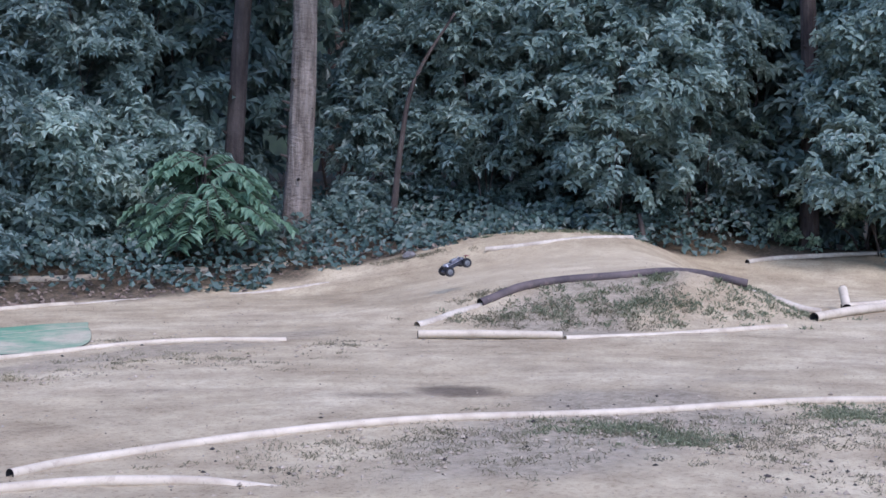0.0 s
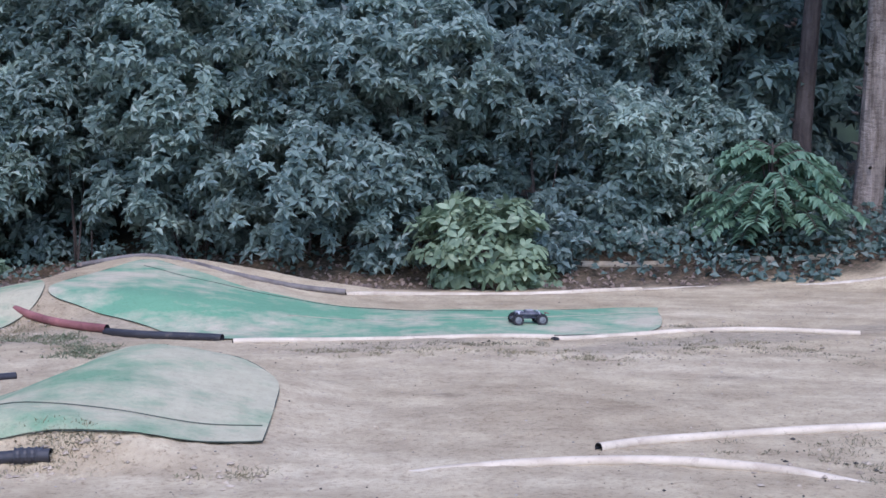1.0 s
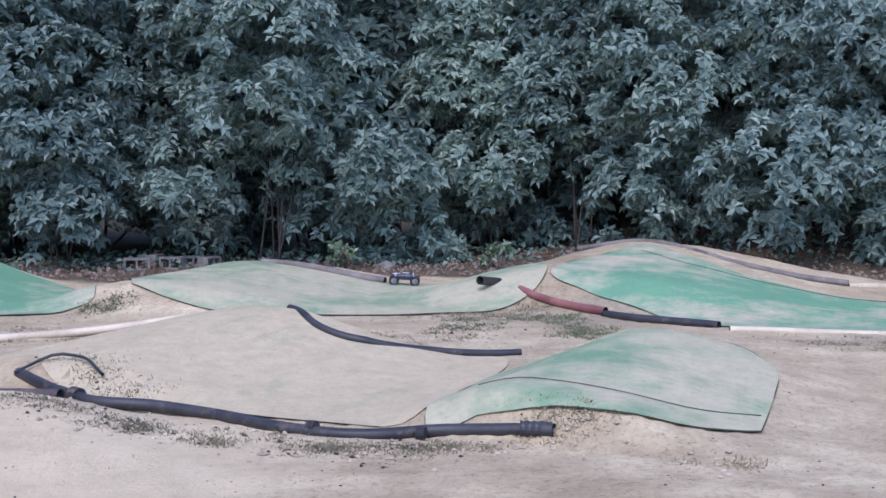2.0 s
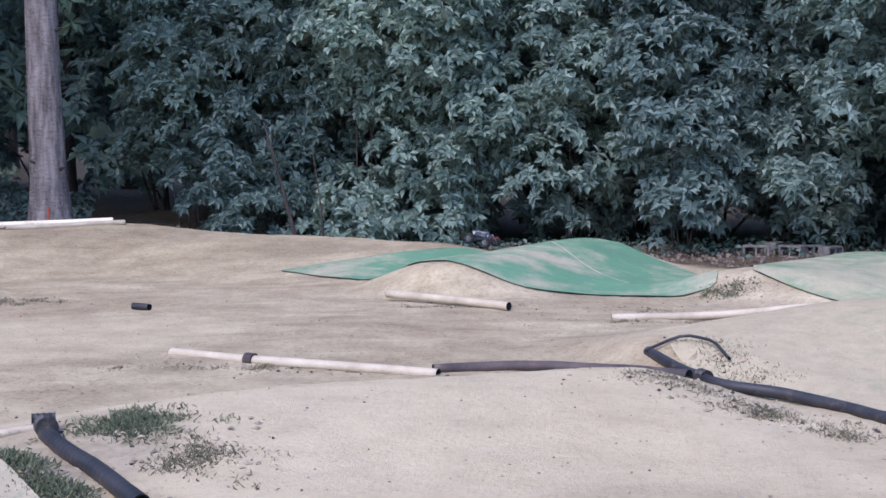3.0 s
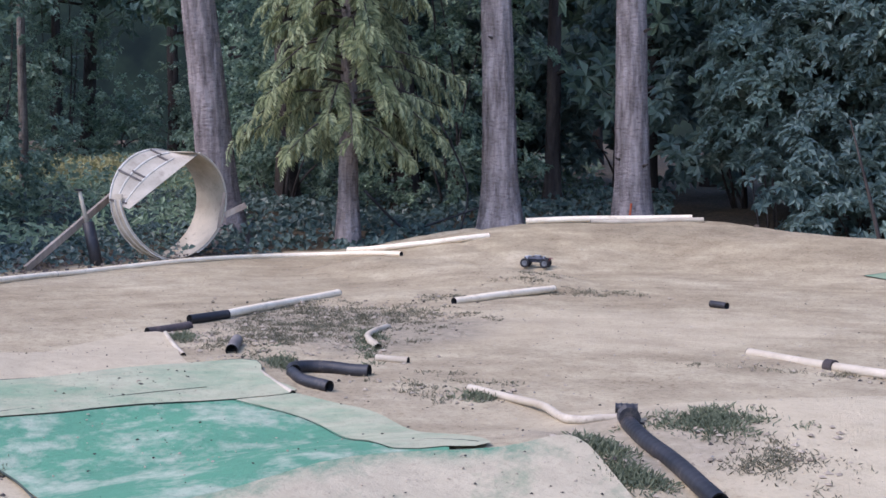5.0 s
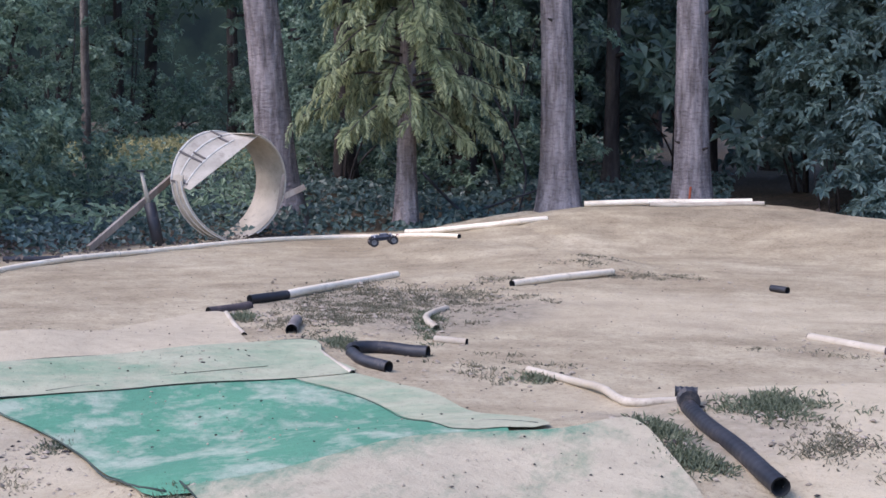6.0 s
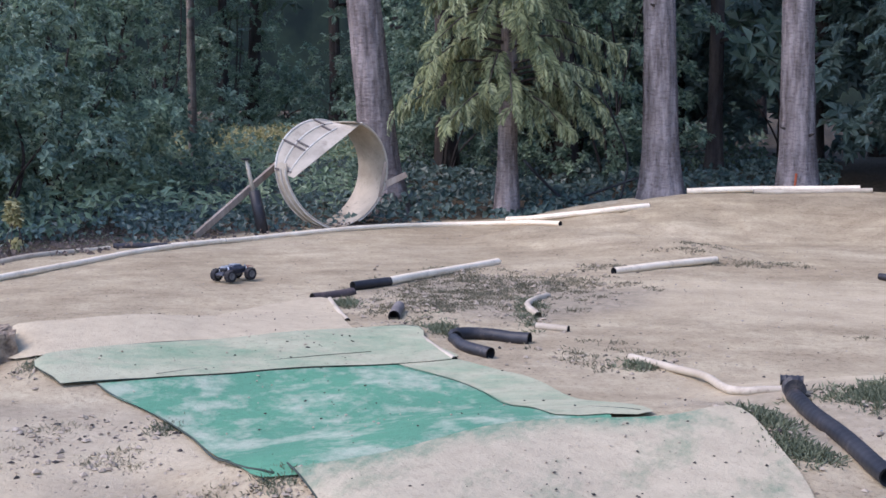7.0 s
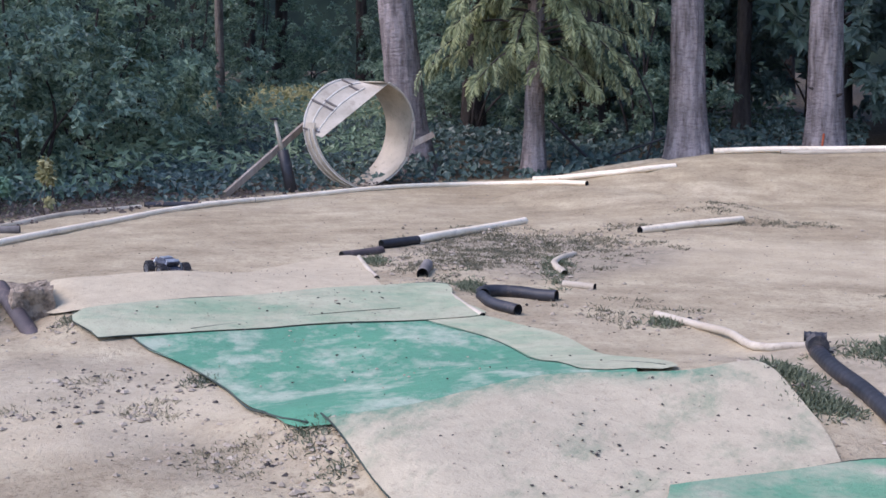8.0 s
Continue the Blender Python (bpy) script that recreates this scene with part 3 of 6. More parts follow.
carpet([(-0.1, 12.95), (-0.7, 12.4), (-1.3, 11.6), (-1.7, 10.7), (-1.3, 9.7), (-0.5, 9.25), (0.5, 8.6), (1.05, 8.6), (1.4, 9.4), (1.8, 10.3), (2.0, 11.3), (1.1, 11.35), (0.6, 11.7), (0.2, 12.6)], TURF_JUMP, "sandy grey-green carpet on the middle jump", 0.012, False)


def seam(parent, points, material, lift=0.028, radius=0.0035, label="thin dark seam"):
    line = spline(points, 0.1)
    p = np.column_stack([line, ground_z(line[:, 0], line[:, 1]) + lift])
    v, f = tube_along(p, np.full(len(p), radius), 6)
    part("seam", mesh_of("seam", v, f, material, True), material, parent, label)


# ---- drain pipes that mark the lanes ----
def pipe(points, material, label, radius=0.046, sunk=0.012, ribbed=False, kind="drain_pipe", group="pipes that mark the lanes", free=None, wobble=0.012, mouths=True):
    """A hollow pipe laid on the ground through points (x, y); free: lift of each point over the ground instead."""
    line = spline(points, 0.015 if ribbed else 0.1)
    s = np.concatenate([[0], np.cumsum(np.linalg.norm(np.diff(line, axis=0), axis=1))])
    z = ground_z(line[:, 0], line[:, 1])
    k = max(1, int(0.5 / (0.015 if ribbed else 0.1)))
    z = np.convolve(np.pad(z, k, mode="edge"), np.ones(2 * k + 1) / (2 * k + 1), "valid") if len(z) > 2 else z
    lift = radius - sunk if free is None else np.interp(s / s[-1], np.linspace(0, 1, len(free)), free)
    seed = line[0, 0] * 3.1 + line[0, 1]
    z = z + lift + wobble * np.sin(1.9 * s + seed)
    p = np.column_stack([line[:, 0] + wobble * np.sin(2.3 * s + 2 * seed), line[:, 1], z])
    rad = np.full(len(p), radius)
    if ribbed:
        rad = rad * (1 + 0.012 * np.sin(2 * math.pi * s / 0.06))
    v, f = tube_along(p, rad, 14, False)
    ob = tagged(new(kind, mesh_of(kind, v, f, material, True)), label, "pipe", group)
    for a, b in ((0, 1), (-1, -2)) if mouths else ():
        d = p[b] - p[a]
        d /= np.linalg.norm(d)
        q = np.array([p[a] - d * 0.004, p[a] - d * 0.004, p[a] + d * 0.1, p[a] + d * 0.11])
        v, f = tube_along(q + np.arange(4)[:, None] * d * 1e-4, np.array([1.0, 0.86, 0.84, 0.01]) * radius, 14, False)
        part("pipe_mouth", mesh_of("pipe_mouth", v, f, MOUTH_SHADE, True), MOUTH_SHADE, ob, "open mouth coloured dark with its inner shade")
    return ob


def collar(x, y, z, along, material, radius=0.075, length=0.12, parent=None, name="coupling"):
    """A ribbed pipe coupling."""
    n = 13
    q = np.linspace(-0.5, 0.5, n)[:, None] * np.array([math.cos(along), math.sin(along), 0.0]) * length + np.array([x, y, z])
    v, f = tube_along(q, [radius * (1.0 if i % 3 else 1.15) for i in range(n)], 14)
    return part(name, mesh_of(name, v, f, material), material, parent, "dark ribbed coupling")


carpet([(-3.48, 4.03), (-3.34, 4.57), (-3.17, 5.09), (-2.85, 5.2), (-2.4, 4.6), (-2.6, 3.8), (-3.1, 3.6)], TURF_FRESH, "green carpet scrap at the ramp's foot", 0.045)
carpet([(-6.99, 5.59), (-6.9, 5.8), (-6.84, 5.99), (-6.4, 5.97), (-6.01, 5.93), (-5.3, 5.63), (-4.53, 5.3), (-4.66, 5.08), (-4.81, 4.87), (-5.3, 5.13), (-5.79, 5.39), (-6.26, 5.53)], TURF_PALE, "pale carpet strip along the dip", 0.025, False)
seam(dip_mat, [(-7.6, 3.72), (-6.9, 3.67), (-6.2, 3.57), (-5.6, 3.36), (-5.15, 3.2), (-4.85, 3.2)], TURF_EDGE, 0.018, 0.0055, "dark frayed hem")
seam(dip_mat, [(-4.85, 3.27), (-4.5, 3.18), (-4.15, 3.09), (-3.6, 2.96)], TURF_EDGE, 0.028, 0.0045, "dark frayed hem")
seam(hump_mat, [(3.1, 8.15), (2.6, 8.1), (2.2, 8.25), (1.8, 8.5), (1.4, 8.75)], TURF_EDGE)
seam(long_mat, [(4.95, 17.2), (5.3, 16.2), (6.1, 15.2), (7.6, 14.05), (8.2, 13.8)], TURF_EDGE)
seam(long_mat, [(9.8, 12.7), (8.2, 13.0), (6.6, 13.5), (5.6, 13.9)], DUSTY_PVC, radius=0.003, label="pale scuffed seam")
seam(double_mat, [(-4.6, 18.4), (-4.2, 17.4), (-3.6, 16.6), (-3.0, 16.2)], DUSTY_PVC, radius=0.007, lift=0.02, label="pale crease")
seam(far_mat, [(0.1, 17.9), (0.3, 17.0), (0.9, 16.2)], DUSTY_PVC, radius=0.006, lift=0.02, label="pale crease")
seam(dip_mat, [(-6.97, 5.57), (-6.26, 5.51), (-5.79, 5.37), (-5.3, 5.11), (-4.83, 4.86)], TURF_EDGE, radius=0.0016, lift=0.025, label="dark seam")
seam(dip_mat, [(-5.3, 5.15), (-5.0, 5.22), (-4.6, 5.28)], TURF_EDGE, radius=0.002, lift=0.022, label="dark seam")
seam(step_mat, [(-7.55, 4.1), (-7.5, 4.7), (-7.3, 5.6)], TURF_EDGE, 0.031, 0.002, label="dark crease")
WHITE = "long off-white plastic pipe lying on the soil"
pipe([(4.75, 6.77), (5.28, 6.79), (6.48, 6.55), (7.76, 5.85), (9.55, 4.52), (10.53, 3.7), (11.4, 2.8)], WHITE_PVC, "long off-white plastic pipe curving beside the lane", 0.034, sunk=0.022, wobble=0.006)
pipe([(3.1, 7.0), (3.34, 6.91), (3.76, 6.85), (4.21, 6.68), (4.55, 6.49), (4.88, 6.27), (5.23, 5.9), (5.43, 5.6), (5.6, 5.3)], WHITE_PVC, "half-buried dusty plastic pipe", 0.035, free=(-0.05, -0.025, 0.0, 0.012, 0.014, 0.005, -0.04), wobble=0.004, mouths=False)
pipe([(4.5, 12.6), (5.54, 12.36), (6.88, 11.85), (7.5, 11.4)], WHITE_PVC, WHITE, 0.034, sunk=0.03)
pipe([(7.47, 11.42), (7.6, 11.34), (8.78, 11.22), (9.72, 10.8), (10.5, 10.2)], WHITE_PVC, WHITE, 0.034, sunk=0.025)
pipe([(11.43, 9.12), (12.5, 7.94)], WHITE_PVC, WHITE, 0.045, sunk=0.0)
pipe([(12.5, 7.9), (13.66, 7.15), (15.07, 6.47)], WHITE_PVC, "tan-stained plastic pipe half sunk in the soil", 0.04, sunk=0.045, mouths=False)
pipe([(7.25, 15.98), (8.9, 16.05), (10.25, 15.35), (11.7, 15.5)], WHITE_PVC, WHITE, 0.042, sunk=0.045)
pipe([(11.7, 15.5), (12.7, 15.3), (14.0, 14.5), (15.3, 13.9)], DUSTY_PVC, "dusty plastic pipe sunk in the lane's edge", sunk=0.085)
pipe([(17.01, 12.24), (17.53, 11.63), (18.31, 11.08), (18.9, 10.71)], DUSTY_PVC, "dusty plastic pipe along the jump's rim", 0.045, sunk=0.045, mouths=False)
pipe([(21.0, 9.7), (21.6, 9.5), (22.36, 9.0), (23.42, 8.29), (24.2, 7.6)], DUSTY_PVC, WHITE, sunk=0.03)
pipe([(7.25, 15.98), (6.6, 16.3), (6.05, 17.0), (5.6, 18.0), (5.2, 18.6), (4.5, 18.9)], GREY_PIPE, "dusty grey flexible pipe over the jump's rim", 0.04, sunk=0.03)
pipe([(2.93, 15.10), (3.05, 14.7), (3.25, 14.4), (3.6, 13.95)], RED_PIPE, "faded red pipe bending down the jump's side", 0.046, sunk=0.02)
pipe([(3.6, 13.95), (3.85, 13.5), (4.48, 12.85)], BLACK_PIPE, "black pipe at the foot of the jump", 0.045, sunk=0.025)
pipe([(2.45, 15.2), (2.72, 15.45)], BLACK_PIPE, "short black pipe stub poking out of the mound", 0.052, free=(0.13, 0.05))
pipe([(0.24, 12.5), (0.40, 11.75), (0.56, 11.45), (0.85, 11.3), (1.42, 11.38), (2.2, 11.5)], BLACK_PIPE, "black flexible pipe round the jump's foot", 0.037, sunk=0.02)
pipe([(-3.26, 9.56), (-3.0, 9.7), (-2.7, 9.82), (-2.35, 9.85), (-2.0, 9.72), (-1.72, 9.5), (-1.5, 9.3), (-1.32, 9.2)], BROWN_PIPE, "dark dusty drain pipe running into the joint", 0.042, sunk=0.016, ribbed=True)
edge_pipe = pipe([(-1.78, 10.28), (-1.6, 10.02), (-1.36, 9.66), (-1.1, 9.3), (-0.7, 9.15), (-0.33, 8.88), (0.04, 8.5), (0.37, 8.27), (0.66, 8.19), (1.05, 8.2), (1.39, 8.04), (1.7, 7.86)], BLACK_PIPE,
                 "long black ribbed drain pipe with a taped end", 0.041, sunk=0.014, ribbed=True)
collar(-1.27, 9.52, float(ground_z(-1.27, 9.52)) + 0.04, -0.95, BLACK_PIPE, 0.044, 0.1, edge_pipe)
collar(0.3, 8.32, float(ground_z(0.3, 8.32)) + 0.035, -0.6, BLACK_PIPE, 0.043, 0.05, edge_pipe)
pipe([(-1.8, 10.2), (-1.55, 10.35), (-1.3, 10.2), (-1.12, 9.85)], BLACK_PIPE, "thin black hose arching over the pipe's end", 0.012, free=(0.02, 0.1, 0.07, 0.01), mouths=False)
pipe([(0.0, 18.33), (0.6, 17.95), (1.08, 17.56), (1.56, 17.29)], GREY_PIPE, "grey pipe along the far jump's rim", 0.05, sunk=0.02)
collar(1.6, 7.92, float(ground_z(1.6, 7.92)) + 0.03, -0.3, BLACK_PIPE, 0.045, 0.16, edge_pipe)
collar(0.95, 8.13, float(ground_z(0.95, 8.13)) + 0.03, -0.4, BLACK_PIPE, 0.043, 0.05, edge_pipe)
pipe([(-5.3, 13.99), (-3.74, 13.37)], WHITE_PVC, "straight off-white pipe length with a black end", 0.045, free=(0.075, 0.045), wobble=0.0)
pipe([(-2.59, 13.02), (-1.78, 13.15), (-0.9, 13.05), (-0.3, 13.0)], WHITE_PVC, WHITE, 0.04)
joined = pipe([(-5.67, 9.9), (-4.83, 9.66), (-4.03, 9.54), (-3.2, 9.45)], WHITE_PVC, "off-white pipe with a joint, lying across the lane", 0.04, sunk=0.025)
collar(-4.83, 9.66, float(ground_z(-4.83, 9.66)) + 0.02, -0.3, BROWN_PIPE, 0.05, 0.08, joined)
pipe([(-10.4, 8.15), (-11.2, 10.4)], CLEAN_PVC, "straight white pipe length on the weedy island", 0.043)
pipe([(-10.4, 7.75), (-10.4, 8.2)], BLACK_PIPE, "short black pipe pushed onto a white one", 0.046)
pipe([(-10.15, 7.1), (-10.15, 7.35), (-10.2, 7.6)], BROWN_PIPE, "dusty black pipe piece half sunk in the soil", 0.045, sunk=0.04)
pipe([(-9.66, 10.68), (-9.62, 12.35)], CLEAN_PVC, "straight white pipe length beside the bend", 0.042)
pipe([(-8.87, 8.88), (-8.75, 8.6), (-8.5, 8.25), (-8.05, 7.95)], WHITE_PVC, "short curved off-white pipe edging the island", 0.034, sunk=0.03, mouths=False)
pipe([(-7.6, 7.49), (-7.36, 7.6)], WHITE_PVC, "short off-white pipe piece with a dark mouth", 0.031)
pipe([(-7.17, 6.98), (-7.3, 6.92), (-7.47, 6.88), (-7.6, 6.76), (-7.58, 6.6), (-7.42, 6.48)], BLACK_PIPE, "black pipe bent round on the weedy soil", 0.05, sunk=0.012, ribbed=True)
pipe([(-7.3, 6.36), (-7.08, 6.27), (-6.83, 6.28)], BLACK_PIPE, "straight black pipe piece beside the bent one", 0.043, sunk=0.015, ribbed=True)
pipe([(-6.22, 7.03), (-5.72, 6.91), (-5.4, 6.82), (-4.92, 6.47), (-4.76, 6.54), (-4.66, 6.64)], WHITE_PVC, "thin off-white pipe bending to the joint", 0.027)
drain = pipe([(-4.47, 6.45), (-4.14, 6.15), (-3.79, 5.88), (-3.47, 5.61), (-3.31, 5.48)], BLACK_PIPE, "thick black ribbed drain pipe in the weeds", 0.047, sunk=0.015, ribbed=True)
JOINT = (-4.50, 6.48)
collar(*JOINT, float(ground_z(*JOINT)) + 0.05, 2.3, BLACK_PIPE, 0.056, 0.1, drain)
collar(JOINT[0] - 0.05, JOINT[1] + 0.05, float(ground_z(*JOINT)) + 0.085, 0.6, BLACK_PIPE, 0.028, 0.13, drain, "clamp")
pipe([(-7.52, 12.35), (-7.3, 12.3)], BLACK_PIPE, "short black pipe piece lying loose", 0.036)
pipe([(-12.2, 3.8), (-12.6, 4.43), (-13.4, 5.6), (-14.3, 7.04), (-15.1, 8.7), (-15.5, 10.06), (-15.6, 11.4), (-15.65, 12.6), (-15.4, 13.4), (-14.6, 13.85), (-13.62, 13.9)], CLEAN_PVC,
     "long white plastic pipe edging the outer bend", 0.038, sunk=0.012, wobble=0.006)
pipe([(-14.9, 14.05), (-14.34, 14.2), (-13.9, 14.5), (-13.43, 14.85), (-13.15, 15.3)], CLEAN_PVC, WHITE, 0.045)
pipe([(-13.5, 16.6), (-12.4, 17.6), (-11.5, 18.3)], CLEAN_PVC, "white pipe lying on top of the berm", 0.05, free=(0.045, 0.06, 0.06))
pipe([(-12.6, 17.1), (-11.25, 18.25)], WHITE_PVC, "white pipe lying on top of the berm", 0.042)
pipe([(-14.3, 5.0), (-14.63, 5.75), (-15.25, 6.8), (-15.5, 7.75)], WHITE_PVC, "dusty plastic pipe at the wood's edge", 0.042, sunk=0.04)
pipe([(-15.5, 7.8), (-15.2, 8.4)], BLACK_PIPE, "black pipe piece at the wood's edge", 0.042)
pipe([(-15.2, 8.45), (-15.3, 9.3)], CLEAN_PVC, "white pipe piece at the wood's edge", 0.036)
pipe([(-14.1, 5.25), (-13.95, 5.55)], GREY_PIPE, "short grey pipe piece among the litter", 0.045)
for a, b in (((11.69, 17.27), (12.91, 16.45)), ((13.64, 16.06), (14.33, 15.63)), ((14.6, 15.5), (15.48, 15.03))):
    pipe([a, b], WHITE_PVC, "old white pipe on the leafy bank", 0.06, sunk=0.04)
pipe([(15.94, 6.47), (17.7, 6.25), (19.2, 5.9)], WHITE_PVC, WHITE, 0.06)
pipe([(17.37, 6.61), (17.69, 6.79)], WHITE_PVC, "short off-white pipe propped up against the mound", 0.06, free=(0.05, 0.27), wobble=0.0)
pipe([(17.75, 6.8), (18.4, 6.45), (19.4, 6.2)], WHITE_PVC, WHITE, 0.05)
pipe([(13.4, 9.72), (13.98, 9.55), (14.43, 9.18), (14.8, 8.75), (15.2, 8.4), (15.6, 7.9), (15.9, 7.35)], BROWN_PIPE, "brown flexible pipe along the mound's crest", 0.06, free=(-0.02, 0.03, 0.03, 0.03, 0.03, 0.02, 0.0))
pipe([(12.38, 9.9), (12.98, 9.87), (13.45, 9.72)], DUSTY_PVC, "dusty pipe sunk in the mound's edge", 0.05, sunk=0.05, mouths=False)
pipe([(15.85, 7.4), (16.3, 7.1), (16.9, 6.8)], DUSTY_PVC, "dusty pipe sunk in the mound's edge", 0.05, sunk=0.06, mouths=False)
pipe([(-8.25, 3.36), (-8.95, 3.40)], BROWN_PIPE, "dusty grey pipe leaning on the soil block", 0.054, free=(-0.05, 0.13))
pipe([(-8.62, 6.86), (-8.98, 7.2)], GREY_PIPE, "short weathered pipe stub on the island", 0.05)
pipe([(-9.91, 7.13), (-8.65, 6.4)], WHITE_PVC, "thin white edging strip along the carpet", 0.022, kind="edging_strip", wobble=0.004)
pipe([(-7.75, 6.28), (-7.3, 6.12), (-6.86, 5.98)], WHITE_PVC, "thin white edging strip along the carpet", 0.022, kind="edging_strip", wobble=0.004)


# ---- foliage helpers ----
def unit(v):
    return v / (np.linalg.norm(v, axis=-1, keepdims=True) + 1e-9)


def leaves(base, axis, face, length, width, droop=0.25, fine=False):
    """Folded leaves: base points, directions, facing, sizes; two triangles each, or four if fine."""
    axis = unit(axis)
    side = unit(np.cross(face, axis))
    up = np.cross(axis, side)
    L, W = length[:, None], width[:, None]
    if not fine:
        v = np.stack([base, base + axis * L * 0.55 + side * W * 0.5 + up * W * 0.14, base + axis * L - up * L * droop, base + axis * L * 0.55 - side * W * 0.5 + up * W * 0.14], 1).reshape(-1, 3)
        k = np.arange(len(base))[:, None] * 4
        return v, np.concatenate([k + np.array([[0, 2, 1]]), k + np.array([[0, 3, 2]])])
    mid = base + axis * L * 0.5 - up * L * 0.02
    v = np.stack([base, base + axis * L * 0.5 + side * W * 0.5 + up * W * 0.14, mid, base + axis * L * 0.5 - side * W * 0.5 + up * W * 0.14,
                  base + axis * L - up * L * droop], 1).reshape(-1, 3)
    k = np.arange(len(base))[:, None] * 5
    f = np.concatenate([k + np.array([[0, 2, 1]]), k + np.array([[0, 3, 2]]), k + np.array([[1, 2, 4]]), k + np.array([[2, 3, 4]])])
    return v, f


def broad_leaves(base, axis, face, length, width, droop):
    """Oval leaves that bend down towards a blunt tip; four triangles each."""
    axis = unit(axis)
    side = unit(np.cross(face, axis))
    up = np.cross(axis, side)
    L, W, D = length[:, None], width[:, None], droop[:, None]
    near, far = base + axis * L * 0.36 - up * L * D * 0.12, base + axis * L * 0.76 - up * L * D * 0.55
    v = np.stack([base, near + side * W * 0.48 + up * W * 0.1, far + side * W * 0.4, base + axis * L - up * L * D, far - side * W * 0.4, near - side * W * 0.48 + up * W * 0.1], 1).reshape(-1, 3)
    k = np.arange(len(base))[:, None] * 6
    return v, np.concatenate([k + np.array([[0, 5, 1]]), k + np.array([[1, 5, 4]]), k + np.array([[1, 4, 2]]), k + np.array([[2, 4, 3]])])


def rosettes(rng, tips, out, per, length, spread=0.9, slim=0.36, broad=True):
    """Whorls of leaves at shoot tips that point along out."""
    n = len(tips)
    a = rng.uniform(0, 2 * math.pi, (n, 1)) + np.arange(per)[None] * (2 * math.pi / per) + rng.normal(0, 0.25, (n, per))
    x = unit(np.cross(out, rng.normal(size=(n, 3))))
    y = np.cross(out, x)
    rad = x[:, None] * np.cos(a)[..., None] + y[:, None] * np.sin(a)[..., None]
    lean = rng.uniform(-0.05, 0.55, (n, per, 1))
    axis = (rad * spread + out[:, None] * lean).reshape(-1, 3)
    axis[:, 2] -= rng.uniform(0.0, 0.3, len(axis))
    base = (tips[:, None] - out[:, None] * rng.uniform(0, 0.10, (n, per, 1))).reshape(-1, 3)
    ln = length * rng.uniform(0.7, 1.2, len(base))
    if not broad:
        return leaves(base, axis, np.repeat(out, per, 0), ln, ln * slim * 1.15, 0.3)
    return broad_leaves(base, axis, np.repeat(out, per, 0), ln, ln * slim * rng.uniform(0.85, 1.15, len(base)), rng.uniform(0.1, 0.5, len(base)))


def tiers(rng, p, o, per_tier=6, reach=0.36):
    """Shoot tips spread in flat drooping fans round points p that look along o."""
    level = unit(o * np.array([1, 1, 0.25]))
    side = unit(np.cross(level, np.array([0, 0, 1.0])))
    n = len(p)
    fan = rng.uniform(-1.2, 1.2, (n, per_tier))
    ln = reach * rng.uniform(0.2, 1.15, (n, per_tier))
    way = level[:, None] * np.cos(fan)[..., None] + side[:, None] * np.sin(fan)[..., None]
    tip = p[:, None] + way * ln[..., None] + np.array([0, 0, 1.0]) * (rng.normal(0, 0.045, (n, per_tier)) - 0.55 * ln ** 2 / reach)[..., None]
    look_out = unit(way * 0.6 + np.array([0, 0, 0.7]) + rng.normal(0, 0.35, way.shape))
    return tip.reshape(-1, 3), look_out.reshape(-1, 3)


def lobe_points(rng, lobes, n, shell=0.25):
    """Points near the outside of a heap of lobes, and the directions in which they look."""
    lobes = np.asarray(lobes, float)
    area = lobes[:, 3] * lobes[:, 4]
    pick = rng.choice(len(lobes), n, p=area / area.sum())
    d = unit(rng.normal(size=(n, 3)))
    r = 1 - shell * rng.random((n, 1)) ** 1.5
    p = lobes[pick, :3] + d * r * lobes[pick][:, [3, 3, 4]]
    q = (p[:, None] - lobes[None, :, :3]) / lobes[None, :, [3, 3, 4]]
    keep = (np.linalg.norm(q, axis=2).min(1) > 0.72) & (p[:, 2] > 0.05)
    out = unit(d / lobes[pick][:, [3, 3, 4]])
    return p[keep], out[keep]


def heap(rng, wide, high, clear, count):
    """Lobes of a bush: (x, y, z, radius, half height)."""
    out = []
    for _ in range(count):
        h = clear + (high - clear) * rng.random() ** 0.8
        r = wide * rng.uniform(0.28, 0.46)
        reach = wide * (1.0 - 0.45 * max(0, (h - clear) / (high - clear))) - r * 0.6
        a = rng.uniform(0, 2 * math.pi)
        k = math.sqrt(rng.random()) * max(reach, 0.1)
        out.append((math.cos(a) * k, math.sin(a) * k, max(h, r * 0.6), r, r * rng.uniform(0.6, 0.9)))
    return out


def stems(rng, targets, base_r, sides=6):
    """Bent stems from the root to each target, one mesh each."""
    out = []
    for tx, ty, tz in targets:
        b = rng.normal(0, 0.12, 2)
        mid = (b[0] + tx * 0.35 + rng.normal(0, 0.1), b[1] + ty * 0.35 + rng.normal(0, 0.1), tz * 0.5)
        p = spline([(b[0], b[1], -0.1), mid, (tx, ty, tz)], max(0.2, tz / 8))
        out.append(tube_along(p, np.linspace(base_r, base_r * 0.25, len(p)), sides))
    return out


